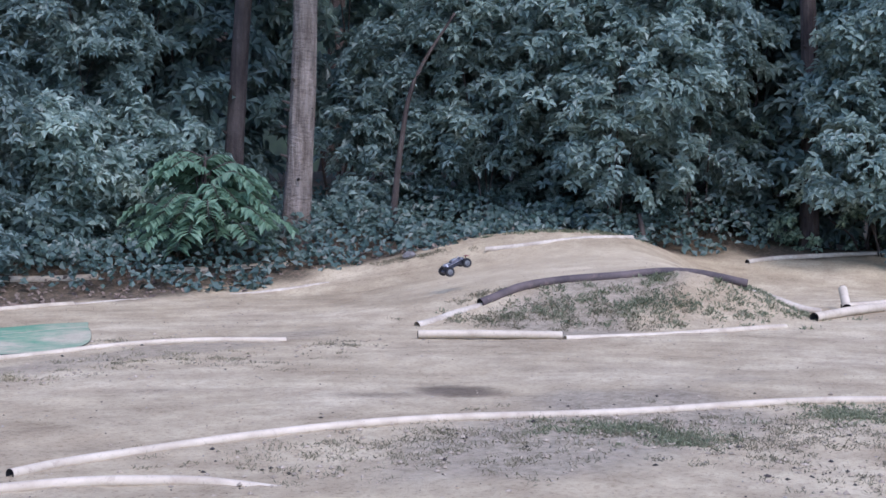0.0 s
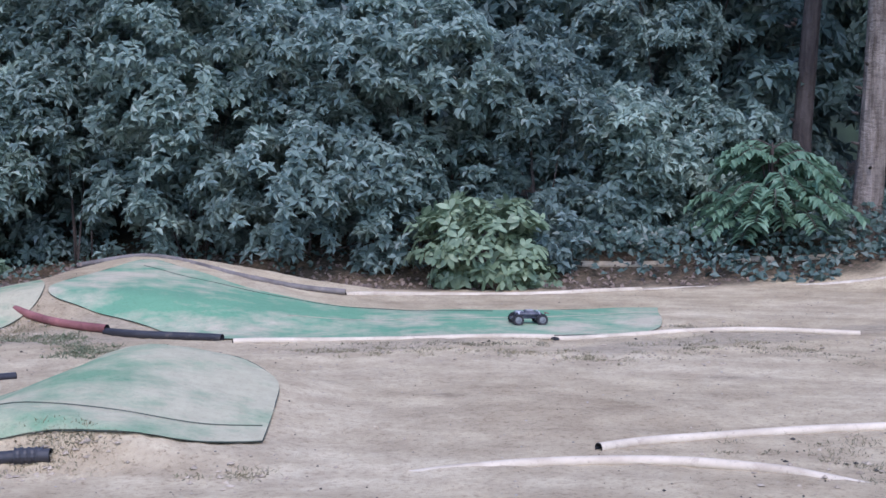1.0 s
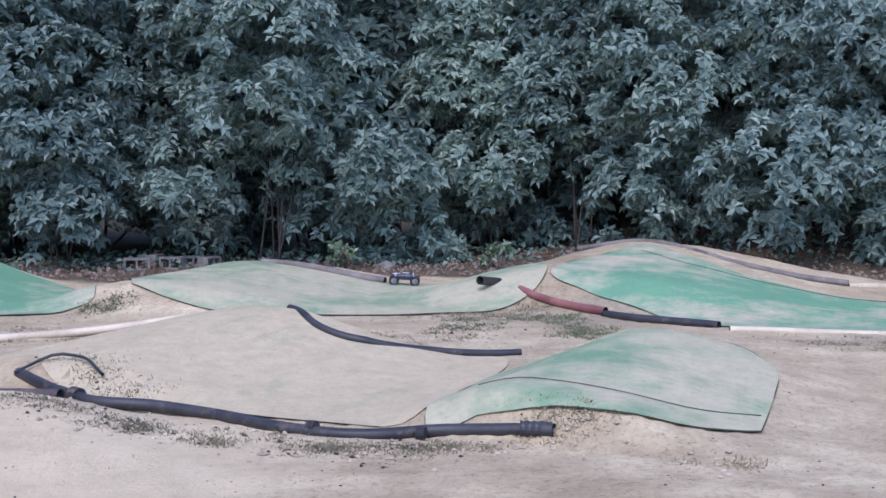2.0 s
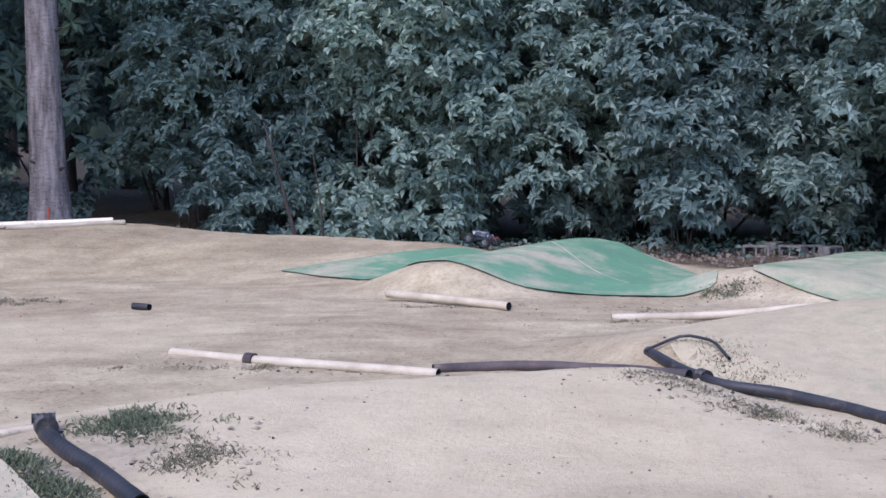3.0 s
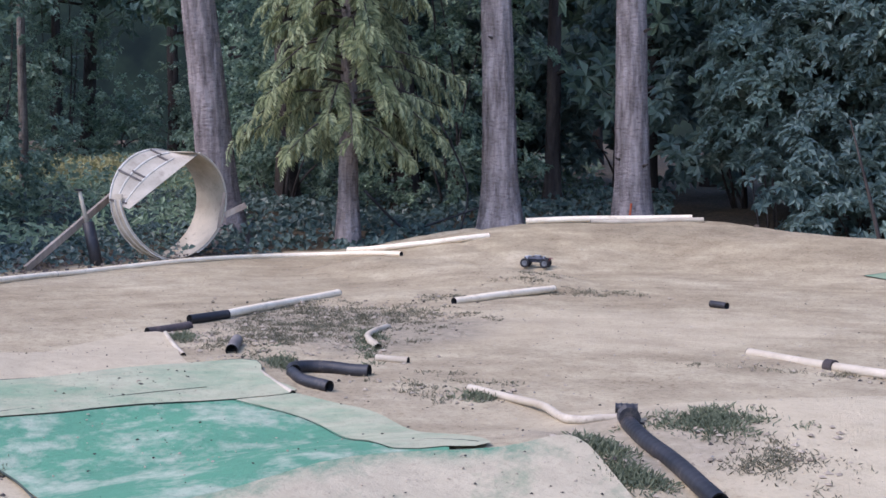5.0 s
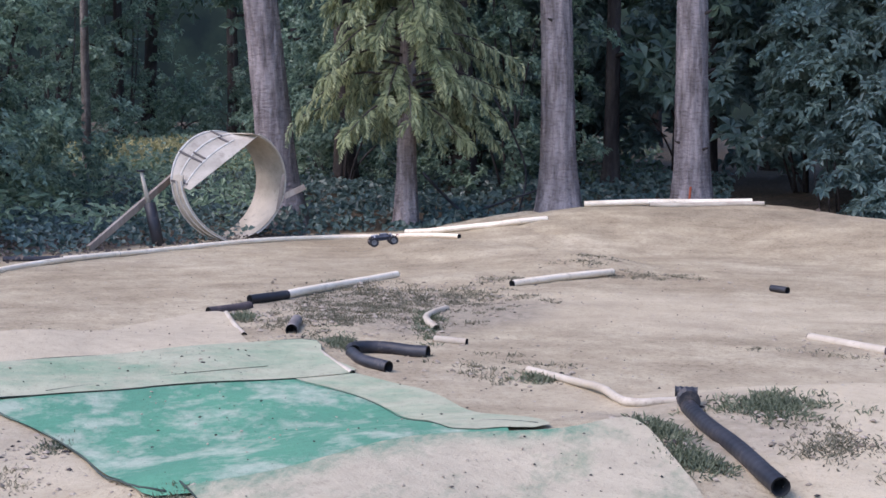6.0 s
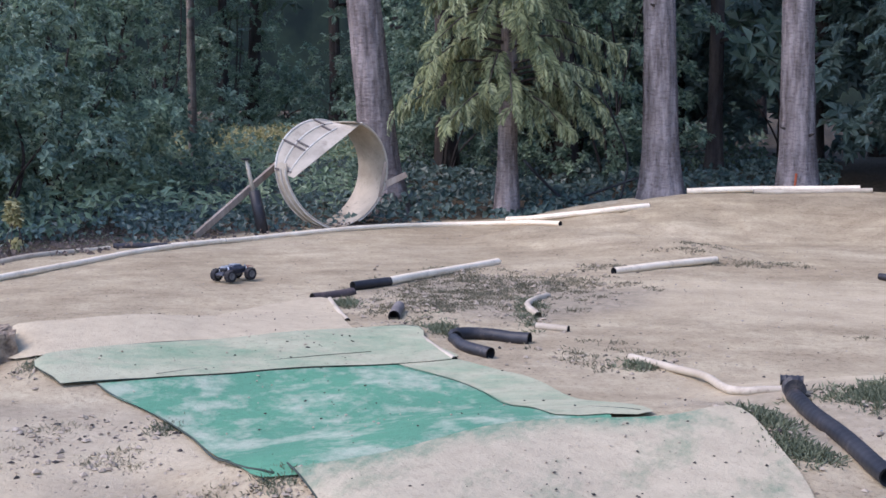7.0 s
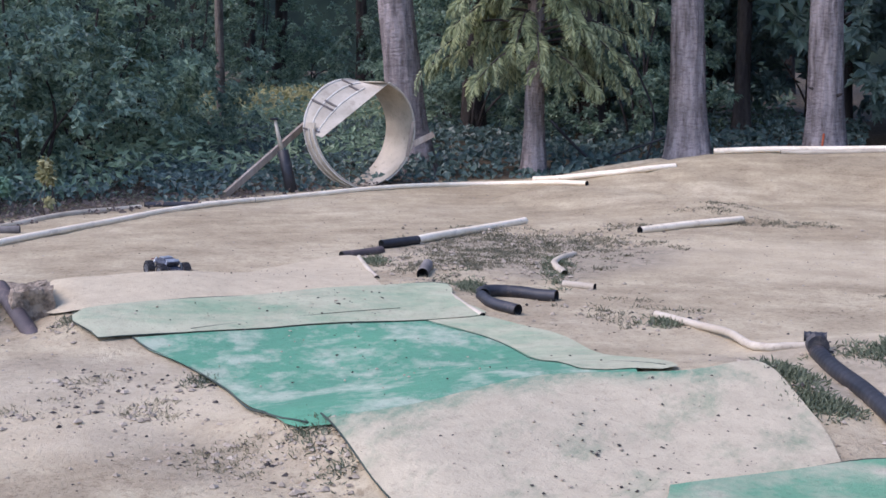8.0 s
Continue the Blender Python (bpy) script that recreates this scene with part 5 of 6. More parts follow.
# ---- loop ramp beside the bend ----
def make_loop():
    """A corkscrew loop of bent white sheet with battens, slats and a plank that props it."""
    ob = tagged(new("loop_ramp"), "corkscrew loop ramp of weathered white sheet on a timber prop", "loop ramp")
    view, right = np.array([-0.81, 0.586, 0]), np.array([0.586, 0.81, 0])
    axis, across = view * 0.77 - right * 0.64, (right * 0.77 + view * 0.64) * 1.16
    mid, rad, wide = np.array([-16.32, 11.79, 0.79]), 0.80, 0.64

    def spot(deg, w, out=0.0):
        a = radians(deg)
        return mid + (rad + out) * (math.cos(a) * across + math.sin(a) * np.array([0, 0, 1.0])) + axis * (w + 0.33 - 0.66 * (deg + 90) / 360)

    def strip(a0, a1, u0, u1, thick, out=0.0, n=60, edges=None):
        """A bent board between the fractions u0 and u1 of a sheet's width; edges: the sheet's near and far edge at an angle."""
        v, f = [], []
        for i in range(n + 1):
            deg = a0 + (a1 - a0) * i / n
            rim = []
            for o in (out, out + thick):
                lo, hi = edges(deg, o)
                rim.append((lo + (hi - lo) * u0, lo + (hi - lo) * u1))
            v += [rim[0][0], rim[0][1], rim[1][1], rim[1][0]]
        for i in range(n):
            for j in range(4):
                k = (j + 1) % 4
                f.append((4 * i + j, 4 * i + k, 4 * i + 4 + k, 4 * i + 4 + j))
        f += [(0, 3, 2, 1), (4 * n, 4 * n + 1, 4 * n + 2, 4 * n + 3)]
        return np.array(v), f

    def round_sheet(deg, o):
        return spot(deg, -wide / 2, o), spot(deg, wide / 2, o)

    def foot_sheet(deg, o):
        return spot(deg, float(np.interp(deg, (172, 262), (0.06, -0.19))), o), spot(deg, float(np.interp(deg, (172, 262), (0.30, 0.14))), o)

    def top_sheet(deg, o):
        """The top sheet: its far edge bends with the loop, its near edge is pulled straight."""
        a, b = spot(70, -wide / 2, o), spot(181, -0.10, o)
        return a + (b - a) * (deg - 70) / 111, spot(min(deg, 174), float(np.interp(deg, (140, 174), (wide / 2, 0.30))), o)

    for a0, a1, edges, label in ((166, 264, foot_sheet, "narrow bent white sheet"), (70, 180, top_sheet, "tapering bent white sheet"), (-112, 78, round_sheet, "bent weathered white sheet")):
        v, f = strip(a0, a1, 0, 1, 0.012, 0.006 if a0 == 70 else 0, 60, edges)
        part("sheet", mesh_of("sheet", v, f, SHEET, False), SHEET, ob, label)
    for u, a0, a1, edges in ((0.0, -60, 70, round_sheet), (0.36, 92, 174, top_sheet), (0.68, 84, 174, top_sheet), (0.985, 70, 174, top_sheet), (0.05, 172, 262, foot_sheet), (0.5, 172, 262, foot_sheet), (0.95, 172, 262, foot_sheet)):
        v, f = strip(a0, a1, u - 0.016, u + 0.016, 0.016, 0.018, 80, edges)
        part("batten", mesh_of("batten", v, f, PALE), PALE, ob, "pale edge batten")
    for deg, u0, u1 in ((96, 0.66, 0.98), (100, 0.36, 0.66), (134, 0.36, 0.7), (140, 0.36, 0.98), (172, 0.3, 0.98)):
        v, f = strip(deg - 1.1, deg + 1.1, u0, u1, 0.016, 0.022, 2, top_sheet)
        part("slat", mesh_of("slat", v, f, SLAT), SLAT, ob, "dark cross slat")

    def plank(a, b, wide_, thick, name, material, label):
        a, b = Vector(a), Vector(b)
        m = Matrix.Translation((a + b) / 2) @ (b - a).to_track_quat("X", "Z").to_matrix().to_4x4()
        part(name, box((b - a).length, thick, wide_, m, 0.006), material, ob, label)

    plank((-16.15, 9.35, 0.02), (-16.95, 11.25, 0.95), 0.10, 0.05, "prop_plank", WOOD, "long weathered prop plank")
    plank((-15.95, 12.52, 0.64), (-15.74, 12.75, 0.79), 0.09, 0.04, "cross_plank", WOOD, "short weathered cross plank")
    plank((-15.98, 12.42, 0.45), (-15.93, 12.5, 0.98), 0.05, 0.04, "side_rib", WOOD, "brown side rib")
    return ob


make_loop()
post = tagged(new("marker_post"), "thin metal pole standing in a black plastic sleeve", "post")
pz = float(ground_z(-16.3, 10.5))
v, f = tube_along(np.array([(-16.28, 10.55, pz - 0.1), (-16.32, 10.5, pz + 0.25), (-16.37, 10.45, pz + 0.6)]), [0.085, 0.085, 0.08], 14)
part("sleeve", mesh_of("sleeve", v, f, BLACK_PIPE, True), BLACK_PIPE, post, "black plastic sleeve")
v, f = tube_along(np.array([(-16.36, 10.45, pz + 0.5), (-16.4, 10.4, pz + 0.8), (-16.43, 10.36, pz + 1.04)]), [0.032, 0.03, 0.022], 10)
part("pole", mesh_of("pole", v, f, SHEET, True), SHEET, post, "pale metal pole")
part("cap", box(0.09, 0.09, 0.03, pose(-16.435, 10.355, pz + 1.05), 0.01), BLACK_PIPE, post, "dark cap")


# ---- loose things at the wood's edge ----
def cinder_block(x, y, turn):
    bm = box(0.39, 0.19, 0.03, pose(0, 0, 0.015), 0.004)
    box(0.39, 0.19, 0.03, pose(0, 0, 0.175), 0.004, bm)
    for k in (-0.18, 0.0, 0.18):
        box(0.03, 0.19, 0.13, pose(k, 0, 0.095), 0.003, bm)
    ob = part("cinder_block", bm, CONCRETE, None)
    ob.matrix_basis = pose(x, y, float(ground_z(x, y)) - 0.01, 0, 0, turn)
    return tagged(ob, "grey hollow cinder block on the leaf litter", "cinder block", "cinder blocks under the laurels")


for turn, far, a in ((5.25, 21.0, 8), (3.75, 21.1, -30), (3.0, 21.2, 24), (2.25, 21.0, 60), (4.5, 21.6, 75)):
    cinder_block(*polar(turn, far), a)


def rock(x, y, size, seed, label):
    bm = bmesh.new()
    bmesh.ops.create_icosphere(bm, subdivisions=3, radius=1.0)
    for vtx in bm.verts:
        k = 1 + 0.28 * noise.noise(vtx.co * 1.3 + Vector((seed, 0, 0))) + 0.12 * noise.noise(vtx.co * 3.1 + Vector((0, seed, 0)))
        vtx.co = Vector((vtx.co.x * size, vtx.co.y * size * 0.8, vtx.co.z * size * 0.55)) * k
    ob = part("rock", bm, CONCRETE, None)
    ob.matrix_basis = pose(x, y, float(ground_z(x, y)) + size * 0.2, 0, 0, seed * 40)
    return tagged(ob, label, "rock")


rock(*polar(-5.2, 20.6), 0.15, 1, "grey rock on the leaf litter")
rock(*polar(19.8, 21.6), 0.26, 2, "dark boulder behind the berm")
rock(*polar(-66.5, 26.0), 0.35, 3, "dark boulder under the bushes")
rock(*polar(-62.5, 24.0), 0.16, 4, "small grey rock under the bushes")
rock(*polar(-51.0, 21.3), 0.13, 5, "pale rock on the lane's edge")
def soil_block(x, y, turn):
    """A rough upright block of packed soil, the cut end of the landing."""
    bm = bmesh.new()
    bmesh.ops.create_cube(bm, size=1.0)
    bmesh.ops.subdivide_edges(bm, edges=bm.edges[:], cuts=9, use_grid_fill=True)
    for vtx in bm.verts:
        vtx.co = Vector((vtx.co.x * 0.26, vtx.co.y * 0.40, vtx.co.z * 0.33))
        q = vtx.co * 14
        vtx.co += vtx.co.normalized() * (0.04 * noise.noise(q * 0.6) + 0.02 * noise.noise(q * 2.1) + 0.012 * noise.noise(q * 4.3))
    ob = part("soil_block", bm, BLOCK_SOIL, None)
    ob.matrix_basis = pose(x, y, 0.09, 0, 0, turn)
    return tagged(ob, "rough brown block of packed soil at the landing's end", "soil block")


BLOCK_SOIL = mottled("crumbly_soil", (0.14, 0.105, 0.075), (0.42, 0.33, 0.235), 16, 0.95, 0.15, fine=40, bumps=0.9, dist=0.03)
soil_block(-8.75, 3.53, 74)
stake = part("marker_stake", box(0.035, 0.02, 0.62, pose(0, 0, 0.3, 0, 6, 0), 0.004), ORANGE, None)
stake.matrix_basis = pose(*polar(34.75, 22.4), float(ground_z(*polar(34.75, 22.4))) - 0.03)
tagged(stake, "faded orange wooden stake in front of the fir", "stake")


def hose(points, radius, label):
    p = spline(points, 0.15)
    v, f = tube_along(p, np.full(len(p), radius), 8)
    tagged(new("garden_hose", mesh_of("garden_hose", v, f, BLACK_PIPE, True)), label, "hose")


def lifted(turn, far, z):
    x, y = polar(turn, far)
    return (x, y, float(ground_z(x, y)) + z)


hose([lifted(46.0, 22.0, 0.95), lifted(44.9, 22.2, 0.5), lifted(43.8, 22.3, 0.15), lifted(42.8, 22.4, 0.02)], 0.025, "black hose sagging from the cedar to the ground")
hose([lifted(46.3, 22.3, 0.1), lifted(44.0, 22.5, 0.28), lifted(41.0, 22.3, 0.62)], 0.018, "thin black hose stretched between the trunks")
hose([lifted(42.0, 22.6, 0.1), lifted(41.6, 22.6, 0.9), lifted(42.2, 22.5, 1.6), lifted(43.0, 22.4, 2.2)], 0.018, "black hose hanging beside the fir")


def bare_branch(points, r, label):
    p = spline(points, 0.15)
    v, f = tube_along(p, np.linspace(r, r * 0.3, len(p)), 7)
    tagged(new("bare_branch", mesh_of("bare_branch", v, f, BARK_DARK, True)), label, "branch")


bare_branch([lifted(24.5, 21.9, 0.0), lifted(25.1, 21.9, 0.9), lifted(25.9, 22.0, 2.0)], 0.04, "thin dark leaning stem in front of the laurels")
bare_branch([lifted(23.4, 21.9, 0.0), lifted(23.6, 21.9, 0.9), lifted(23.9, 22.0, 1.7)], 0.02, "thin dark leaning stem in front of the laurels")
bare_branch([lifted(-50.2, 23.5, 0.0), lifted(-50.6, 23.4, 1.6), lifted(-51.2, 23.3, 2.8), lifted(-52.9, 23.2, 3.9)], 0.07, "bare leaning limb among the laurels")
bare_branch([lifted(-60.9, 23.0, -0.2), lifted(-60.8, 23.0, 0.3), lifted(-60.7, 23.0, 0.5)], 0.11, "short reddish trunk behind the jump")
stand(bush("leafy_shrub", 45, 0.16, 0.75, 0.1, 5, 60, "shrub", CLEARING, "slim yellow-green seedling by the old pipe", 5, 0.1, 0.45, up=1.0, stem=0.01, fan=0), *polar(67.0, 16.9))
stand(bush("leafy_shrub", 46, 0.3, 0.4, 0.05, 4, 60, "shrub", SUMAC, "low green plant by the old pipe", 5, 0.1, 0.45, up=0.8, stem=0.01, fan=0), *polar(69.2, 17.0))


# ---- weeds, pebbles and crumbs on the track ----
# x, y, half width, half depth, blades, 1 green or 0 dry
MOUND = [(13.7, 8.7, 1.2, 0.5, 420, 1), (13.9, 8.4, 1.6, 0.6, 700, 0), (14.6, 7.8, 1.3, 0.4, 520, 1), (15.9, 7.0, 0.9, 0.5, 420, 1), (16.5, 13.4, 0.6, 0.15, 250, 0), (18.35, 11.7, 1.1, 0.12, 300, 1), (15.2, 8.3, 0.18, 0.34, 160, 1), (13.8, 9.9, 0.43, 0.26, 150, 0), (13.2, 9.2, 0.82, 0.18, 250, 0)]
NEAR = [(8.2, 4.7, 0.52, 0.36, 420, 1), (8.2, 4.2, 0.31, 0.28, 260, 1), (9.8, 3.7, 0.27, 0.50, 260, 1), (7.4, 5.5, 0.47, 0.28, 150, 0), (8.1, 3.6,
    0.76, 0.68, 170, 0), (6.5, 5.8, 1.04, 0.66, 260, 0), (8.6, 4.6, 1.4, 0.7, 520, 0), (-0.9, 9.6, 0.4, 0.2, 160, 0), (7.6, 3.1, 0.35, 0.36, 80, 0), (8.5, 9.8, 1.38, 0.64, 260, 0), (10.6, 9.5, 0.54, 0.34, 130,
    0), (6.0, 5.5, 1.04, 0.48, 100, 0), (7.0, 5.2, 1.5, 0.7, 420, 0), (8.6, 4.2, 1.2, 0.8, 480, 0), (9.0, 3.6, 0.8, 0.6, 300, 0), (8.3, 4.6, 0.5, 0.35, 240, 1), (9.7, 3.65, 0.4, 0.3, 260, 1), (9.6, 11.3, 1.2, 0.2, 160, 0), (6.4, 11.5, 1.4, 0.14, 240, 0)]
MIDDLE = [(3.1, 12.8, 0.25, 0.50, 350, 1), (1.7, 7.9, 0.21, 0.10, 180, 0), (7.0, 10.0, 0.31, 0.26, 120, 0), (6.7, 10.6, 1.33, 0.30, 250, 0), (5.2,
    11.6, 0.92, 0.32, 200, 0), (2.8, 14.4, 0.22, 1.08, 180, 0), (8.7, 10.1, 1.42, 0.38, 200, 0), (2.6, 7.2, 0.20, 0.10, 60, 0), (2.5, 14.6, 0.5, 0.4, 320, 0), (3.0, 13.9, 0.35, 0.35, 280, 1), (2.2, 14.2, 0.5, 0.4, 240, 0), (1.9, 8.0, 0.25, 0.12, 140, 0), (1.2, 7.8, 0.3, 0.12, 120, 0)]
CENTRE = [(-1.7, 15.1, 0.26, 0.20, 280, 1), (-1.2, 10.3, 0.26, 0.22, 220, 0), (0.4, 7.9, 0.13, 0.12, 140, 0), (-0.8, 8.4, 0.21, 0.22, 160, 0), (0.7,
    7.8, 0.40, 0.14, 120, 0), (2.0, 13.3, 0.29, 0.78, 260, 1), (1.4, 12.7, 0.65, 0.92, 220, 0), (-2.3, 13.7, 0.47,
    0.40, 100, 0), (-1.3, 8.8, 0.15, 0.10, 50, 0), (-1.35, 8.75, 0.3, 0.2, 170, 0), (-0.75, 8.45, 0.4, 0.15, 170, 0), (-0.2, 8.2, 0.4, 0.12, 150, 0), (0.35, 7.95, 0.4, 0.1, 170, 0), (0.9, 7.9, 0.35, 0.1, 150, 0), (-1.15, 9.95, 0.2, 0.15, 200, 0), (-0.95, 9.6, 0.2, 0.15, 160, 0), (-2.6, 9.45, 0.6, 0.1, 160, 0), (-4.6, 9.5, 0.9, 0.08, 200, 0), (-4.5, 13.5, 0.7, 0.08, 140, 0), (-1.6, 12.9, 0.9, 0.1, 160, 0)]
ISLAND = [(-9.5, 8.6, 1.0, 1.2, 1200, 0), (-9.0, 7.6, 0.8, 0.6, 500, 0), (-9.6, 9.6, 0.9, 0.7, 500, 0), (-10.4, 9.3, 0.71, 0.80, 300, 0), (-8.3, 8.1, 0.11, 0.68, 200, 1), (-8.0, 6.8, 0.13, 0.64, 200, 1), (-9.6,
    7.1, 0.09, 0.28, 120, 1), (-4.1, 5.7, 0.16, 0.34, 260, 1), (-4.1, 6.7, 0.27, 0.28, 480, 1), (-3.8, 5.5, 0.23, 0.10, 300, 1), (-6.0, 6.9, 0.11,
    0.16, 130, 1), (-3.5, 6.3, 0.28, 0.34, 200, 0), (-10.2, 12.6, 0.24, 0.46, 120, 0), (-9.3, 12.6, 0.60, 0.30, 160, 0), (-10.1, 11.0, 0.22, 0.34, 70,
    0), (-6.5, 7.0, 0.45, 0.62, 120, 0)]
LEFT = [(-6.5, 3.6, 0.07, 0.10, 150, 1), (-8.1, 3.6, 0.09, 0.14, 140, 1), (-9.1, 3.2, 0.3, 0.3, 260, 0), (-8.9, 3.3, 0.2, 0.2, 120, 1), (-6.0, 3.0, 0.17, 0.30, 120, 0), (-5.1,
    2.9, 0.22, 0.20, 200, 0), (-4.8, 3.2, 0.07, 0.10, 120, 1), (-6.8, 3.1, 0.16, 0.12, 60, 0), (-6.3, 2.5, 0.17, 0.32, 60, 0), (-4.0, 5.0, 0.08, 0.10,
    70, 0), (-3.6, 4.9, 0.10, 0.10, 80, 0), (-4.5, 3.1, 0.06, 0.10, 60, 1)]


def weeds(patches, label, seed, thick=1.0, tall=1.0, slim=0.2):
    """Blades of grass and weeds in uneven patches; one object for each colour."""
    rng = np.random.default_rng(seed)
    for green, material in ((1, GRASS), (0, DRY_GRASS)):
        base, axis, size = [], [], []
        for x, y, rx, ry, n, g in patches:
            if g != green:
                continue
            a = math.atan2(-x, y)
            n = int(n * thick)
            clumps = rng.normal(0, 0.5, (max(4, n // 14), 2))
            pick = clumps[rng.integers(0, len(clumps), n * 2)]
            u = pick[:, 0] * rx + rng.normal(0, 0.05, n * 2)
            w = pick[:, 1] * ry + rng.normal(0, 0.05, n * 2)
            px, py = x + u * math.cos(a) - w * math.sin(a), y + u * math.sin(a) + w * math.cos(a)
            base.append(np.column_stack([px, py, ground_z(px, py) - 0.005]))
            axis.append(np.column_stack([rng.normal(0, 0.75, (n * 2, 2)), np.full(n * 2, 0.6)]))
            size.append(rng.uniform(0.02, 0.055, n * 2) * (1.15 if g else 0.9) * tall)
        if not base:
            continue
        base, axis, size = np.vstack(base), np.vstack(axis), np.concatenate(size)
        v, f = leaves(base, axis, rng.normal(size=base.shape), size, size * slim, 0.2)
        tagged(new("weed_patch", mesh_of("weed_patch", v, f, material)), label[1 - green], "weeds", kind="stuff")


weeds(MOUND, ("green grass on the mound", "dry grass on the mound"), 201, 1.9, 1.2)
weeds(NEAR, ("low green weeds beside the pipe", "sparse dry weeds on the soil"), 202, 1.9, 0.85, 0.15)
weeds(MIDDLE, ("green weeds at the jump's foot", "dry weeds along the pipe"), 203, 1.8, 0.9, 0.15)
weeds(CENTRE, ("green grass by the carpet's corner", "dry weeds by the black pipe"), 204, 1.6, 0.85, 0.15)
weeds(ISLAND, ("green weeds round the drain pipe", "dry brown weeds on the island"), 205, 2.3, 0.95, 0.19)
weeds(LEFT, ("green weeds at the carpet's hem", "dry weeds on the bare soil"), 206, 1.5, 0.75, 0.14)


def crumbs(name, label, n, lo, hi, material, seed, far0=3.5, far1=19.5, dense=None, lift=0.0):
    """Pebbles, clods and bits scattered on the soil: squashed eight-sided grains."""
    rng = np.random.default_rng(seed)
    a, d = np.radians(rng.uniform(-76, 76, n)), np.sqrt(rng.uniform(far0 ** 2, far1 ** 2, n))
    x, y = -np.sin(a) * d, np.cos(a) * d
    if dense:
        k = rng.integers(0, len(dense), n)
        t = np.array([(p[0], p[1], p[2], p[3]) for p in dense])[k]
        x, y = t[:, 0] + rng.normal(0, 0.6, n) * (t[:, 2] + 0.15), t[:, 1] + rng.normal(0, 0.6, n) * (t[:, 3] + 0.15)
    s = lo + (hi - lo) * rng.random(n) ** 3
    z = ground_z(x, y) + s * 0.15 + lift
    o = np.array([(1, 0, 0), (0, 1, 0), (-1, 0, 0), (0, -1, 0), (0, 0, 0.55), (0, 0, -0.5)], float)
    r = o[None] * s[:, None, None] * rng.uniform(0.5, 1.2, (n, 6, 1))
    t = rng.uniform(0, 6.3, n)
    c, q = np.cos(t)[:, None], np.sin(t)[:, None]
    v = np.stack([r[..., 0] * c - r[..., 1] * q, r[..., 0] * q + r[..., 1] * c, r[..., 2]], -1) + np.stack([x, y, z], -1)[:, None]
    k = np.arange(n)[:, None] * 6
    f = np.concatenate([k + np.array([[i, (i + 1) % 4, 4]]) for i in range(4)] + [k + np.array([[(i + 1) % 4, i, 5]]) for i in range(4)])
    tagged(new(name, mesh_of(name, v.reshape(-1, 3), f, material)), label, "debris", kind="stuff")


CLOD = mottled("soil_clod", (0.23, 0.185, 0.13), (0.46, 0.38, 0.28), 5, 0.95)
CHIP = mottled("dark_chip", (0.02, 0.018, 0.016), (0.075, 0.06, 0.05), 5, 0.9)
crumbs("pebbles", "small pale pebbles scattered on the soil", 5000, 0.003, 0.014, STONE, 301)
crumbs("soil_crumbs", "crumbs and clods of soil", 9000, 0.003, 0.016, CLOD, 302)
crumbs("wood_chips", "dark chips and bits of bark on the track", 1500, 0.003, 0.014, CHIP, 303)
crumbs("soil_crumbs", "clods of soil among the weeds", 6500, 0.005, 0.032, CLOD, 304, dense=NEAR + MIDDLE + CENTRE + ISLAND + LEFT)
crumbs("soil_crumbs", "large clods on the weedy island", 600, 0.01, 0.045, CLOD, 306, dense=ISLAND[:4])
crumbs("soil_crumbs", "loose crumbs by the carpet's hem", 900, 0.004, 0.02, CLOD, 307, dense=LEFT + [(-6.2, 2.6, 1.0, 0.7)])
crumbs("wood_chips", "dark bits among the weeds", 1800, 0.004, 0.026, CHIP, 305, dense=ISLAND + LEFT + CENTRE + NEAR)


MATS = [(-6.2, 4.6, 1.0, 0.8), (-4.0, 4.4, 0.5, 0.9), (-7.6, 5.0, 0.3, 0.9), (-8.8, 5.2, 0.6, 1.0), (-3.6, 4.0, 0.5, 0.8)]
crumbs("wood_chips", "dark bits lying on the carpets", 420, 0.003, 0.014, CHIP, 308, dense=MATS, lift=0.033)
crumbs("soil_crumbs", "soil crumbs lying on the carpets", 500, 0.003, 0.014, CLOD, 309, dense=MATS, lift=0.033)
crumbs("wood_chips", "bark bits and twigs scattered on the track", 3000, 0.003, 0.013, CHIP, 310)


# ---- the radio-controlled truck ----
RUBBER = mottled("rubber", (0.018, 0.018, 0.02), (0.06, 0.055, 0.055), 20, 0.85, 0.2)
CHROME = mottled("rim_metal", (0.12, 0.12, 0.125), (0.26, 0.26, 0.26), 20, 0.45, 0.5, 0.5)
BODY = mottled("truck_body", (0.02, 0.022, 0.035), (0.09, 0.09, 0.11), 14, 0.4, 0.5)
SILVER = mottled("silver_trim", (0.3, 0.3, 0.32), (0.55, 0.55, 0.55), 16, 0.35, 0.5, 0.6)
RED = mottled("red_trim", (0.12, 0.02, 0.025), (0.2, 0.03, 0.03), 16, 0.5, 0.4)


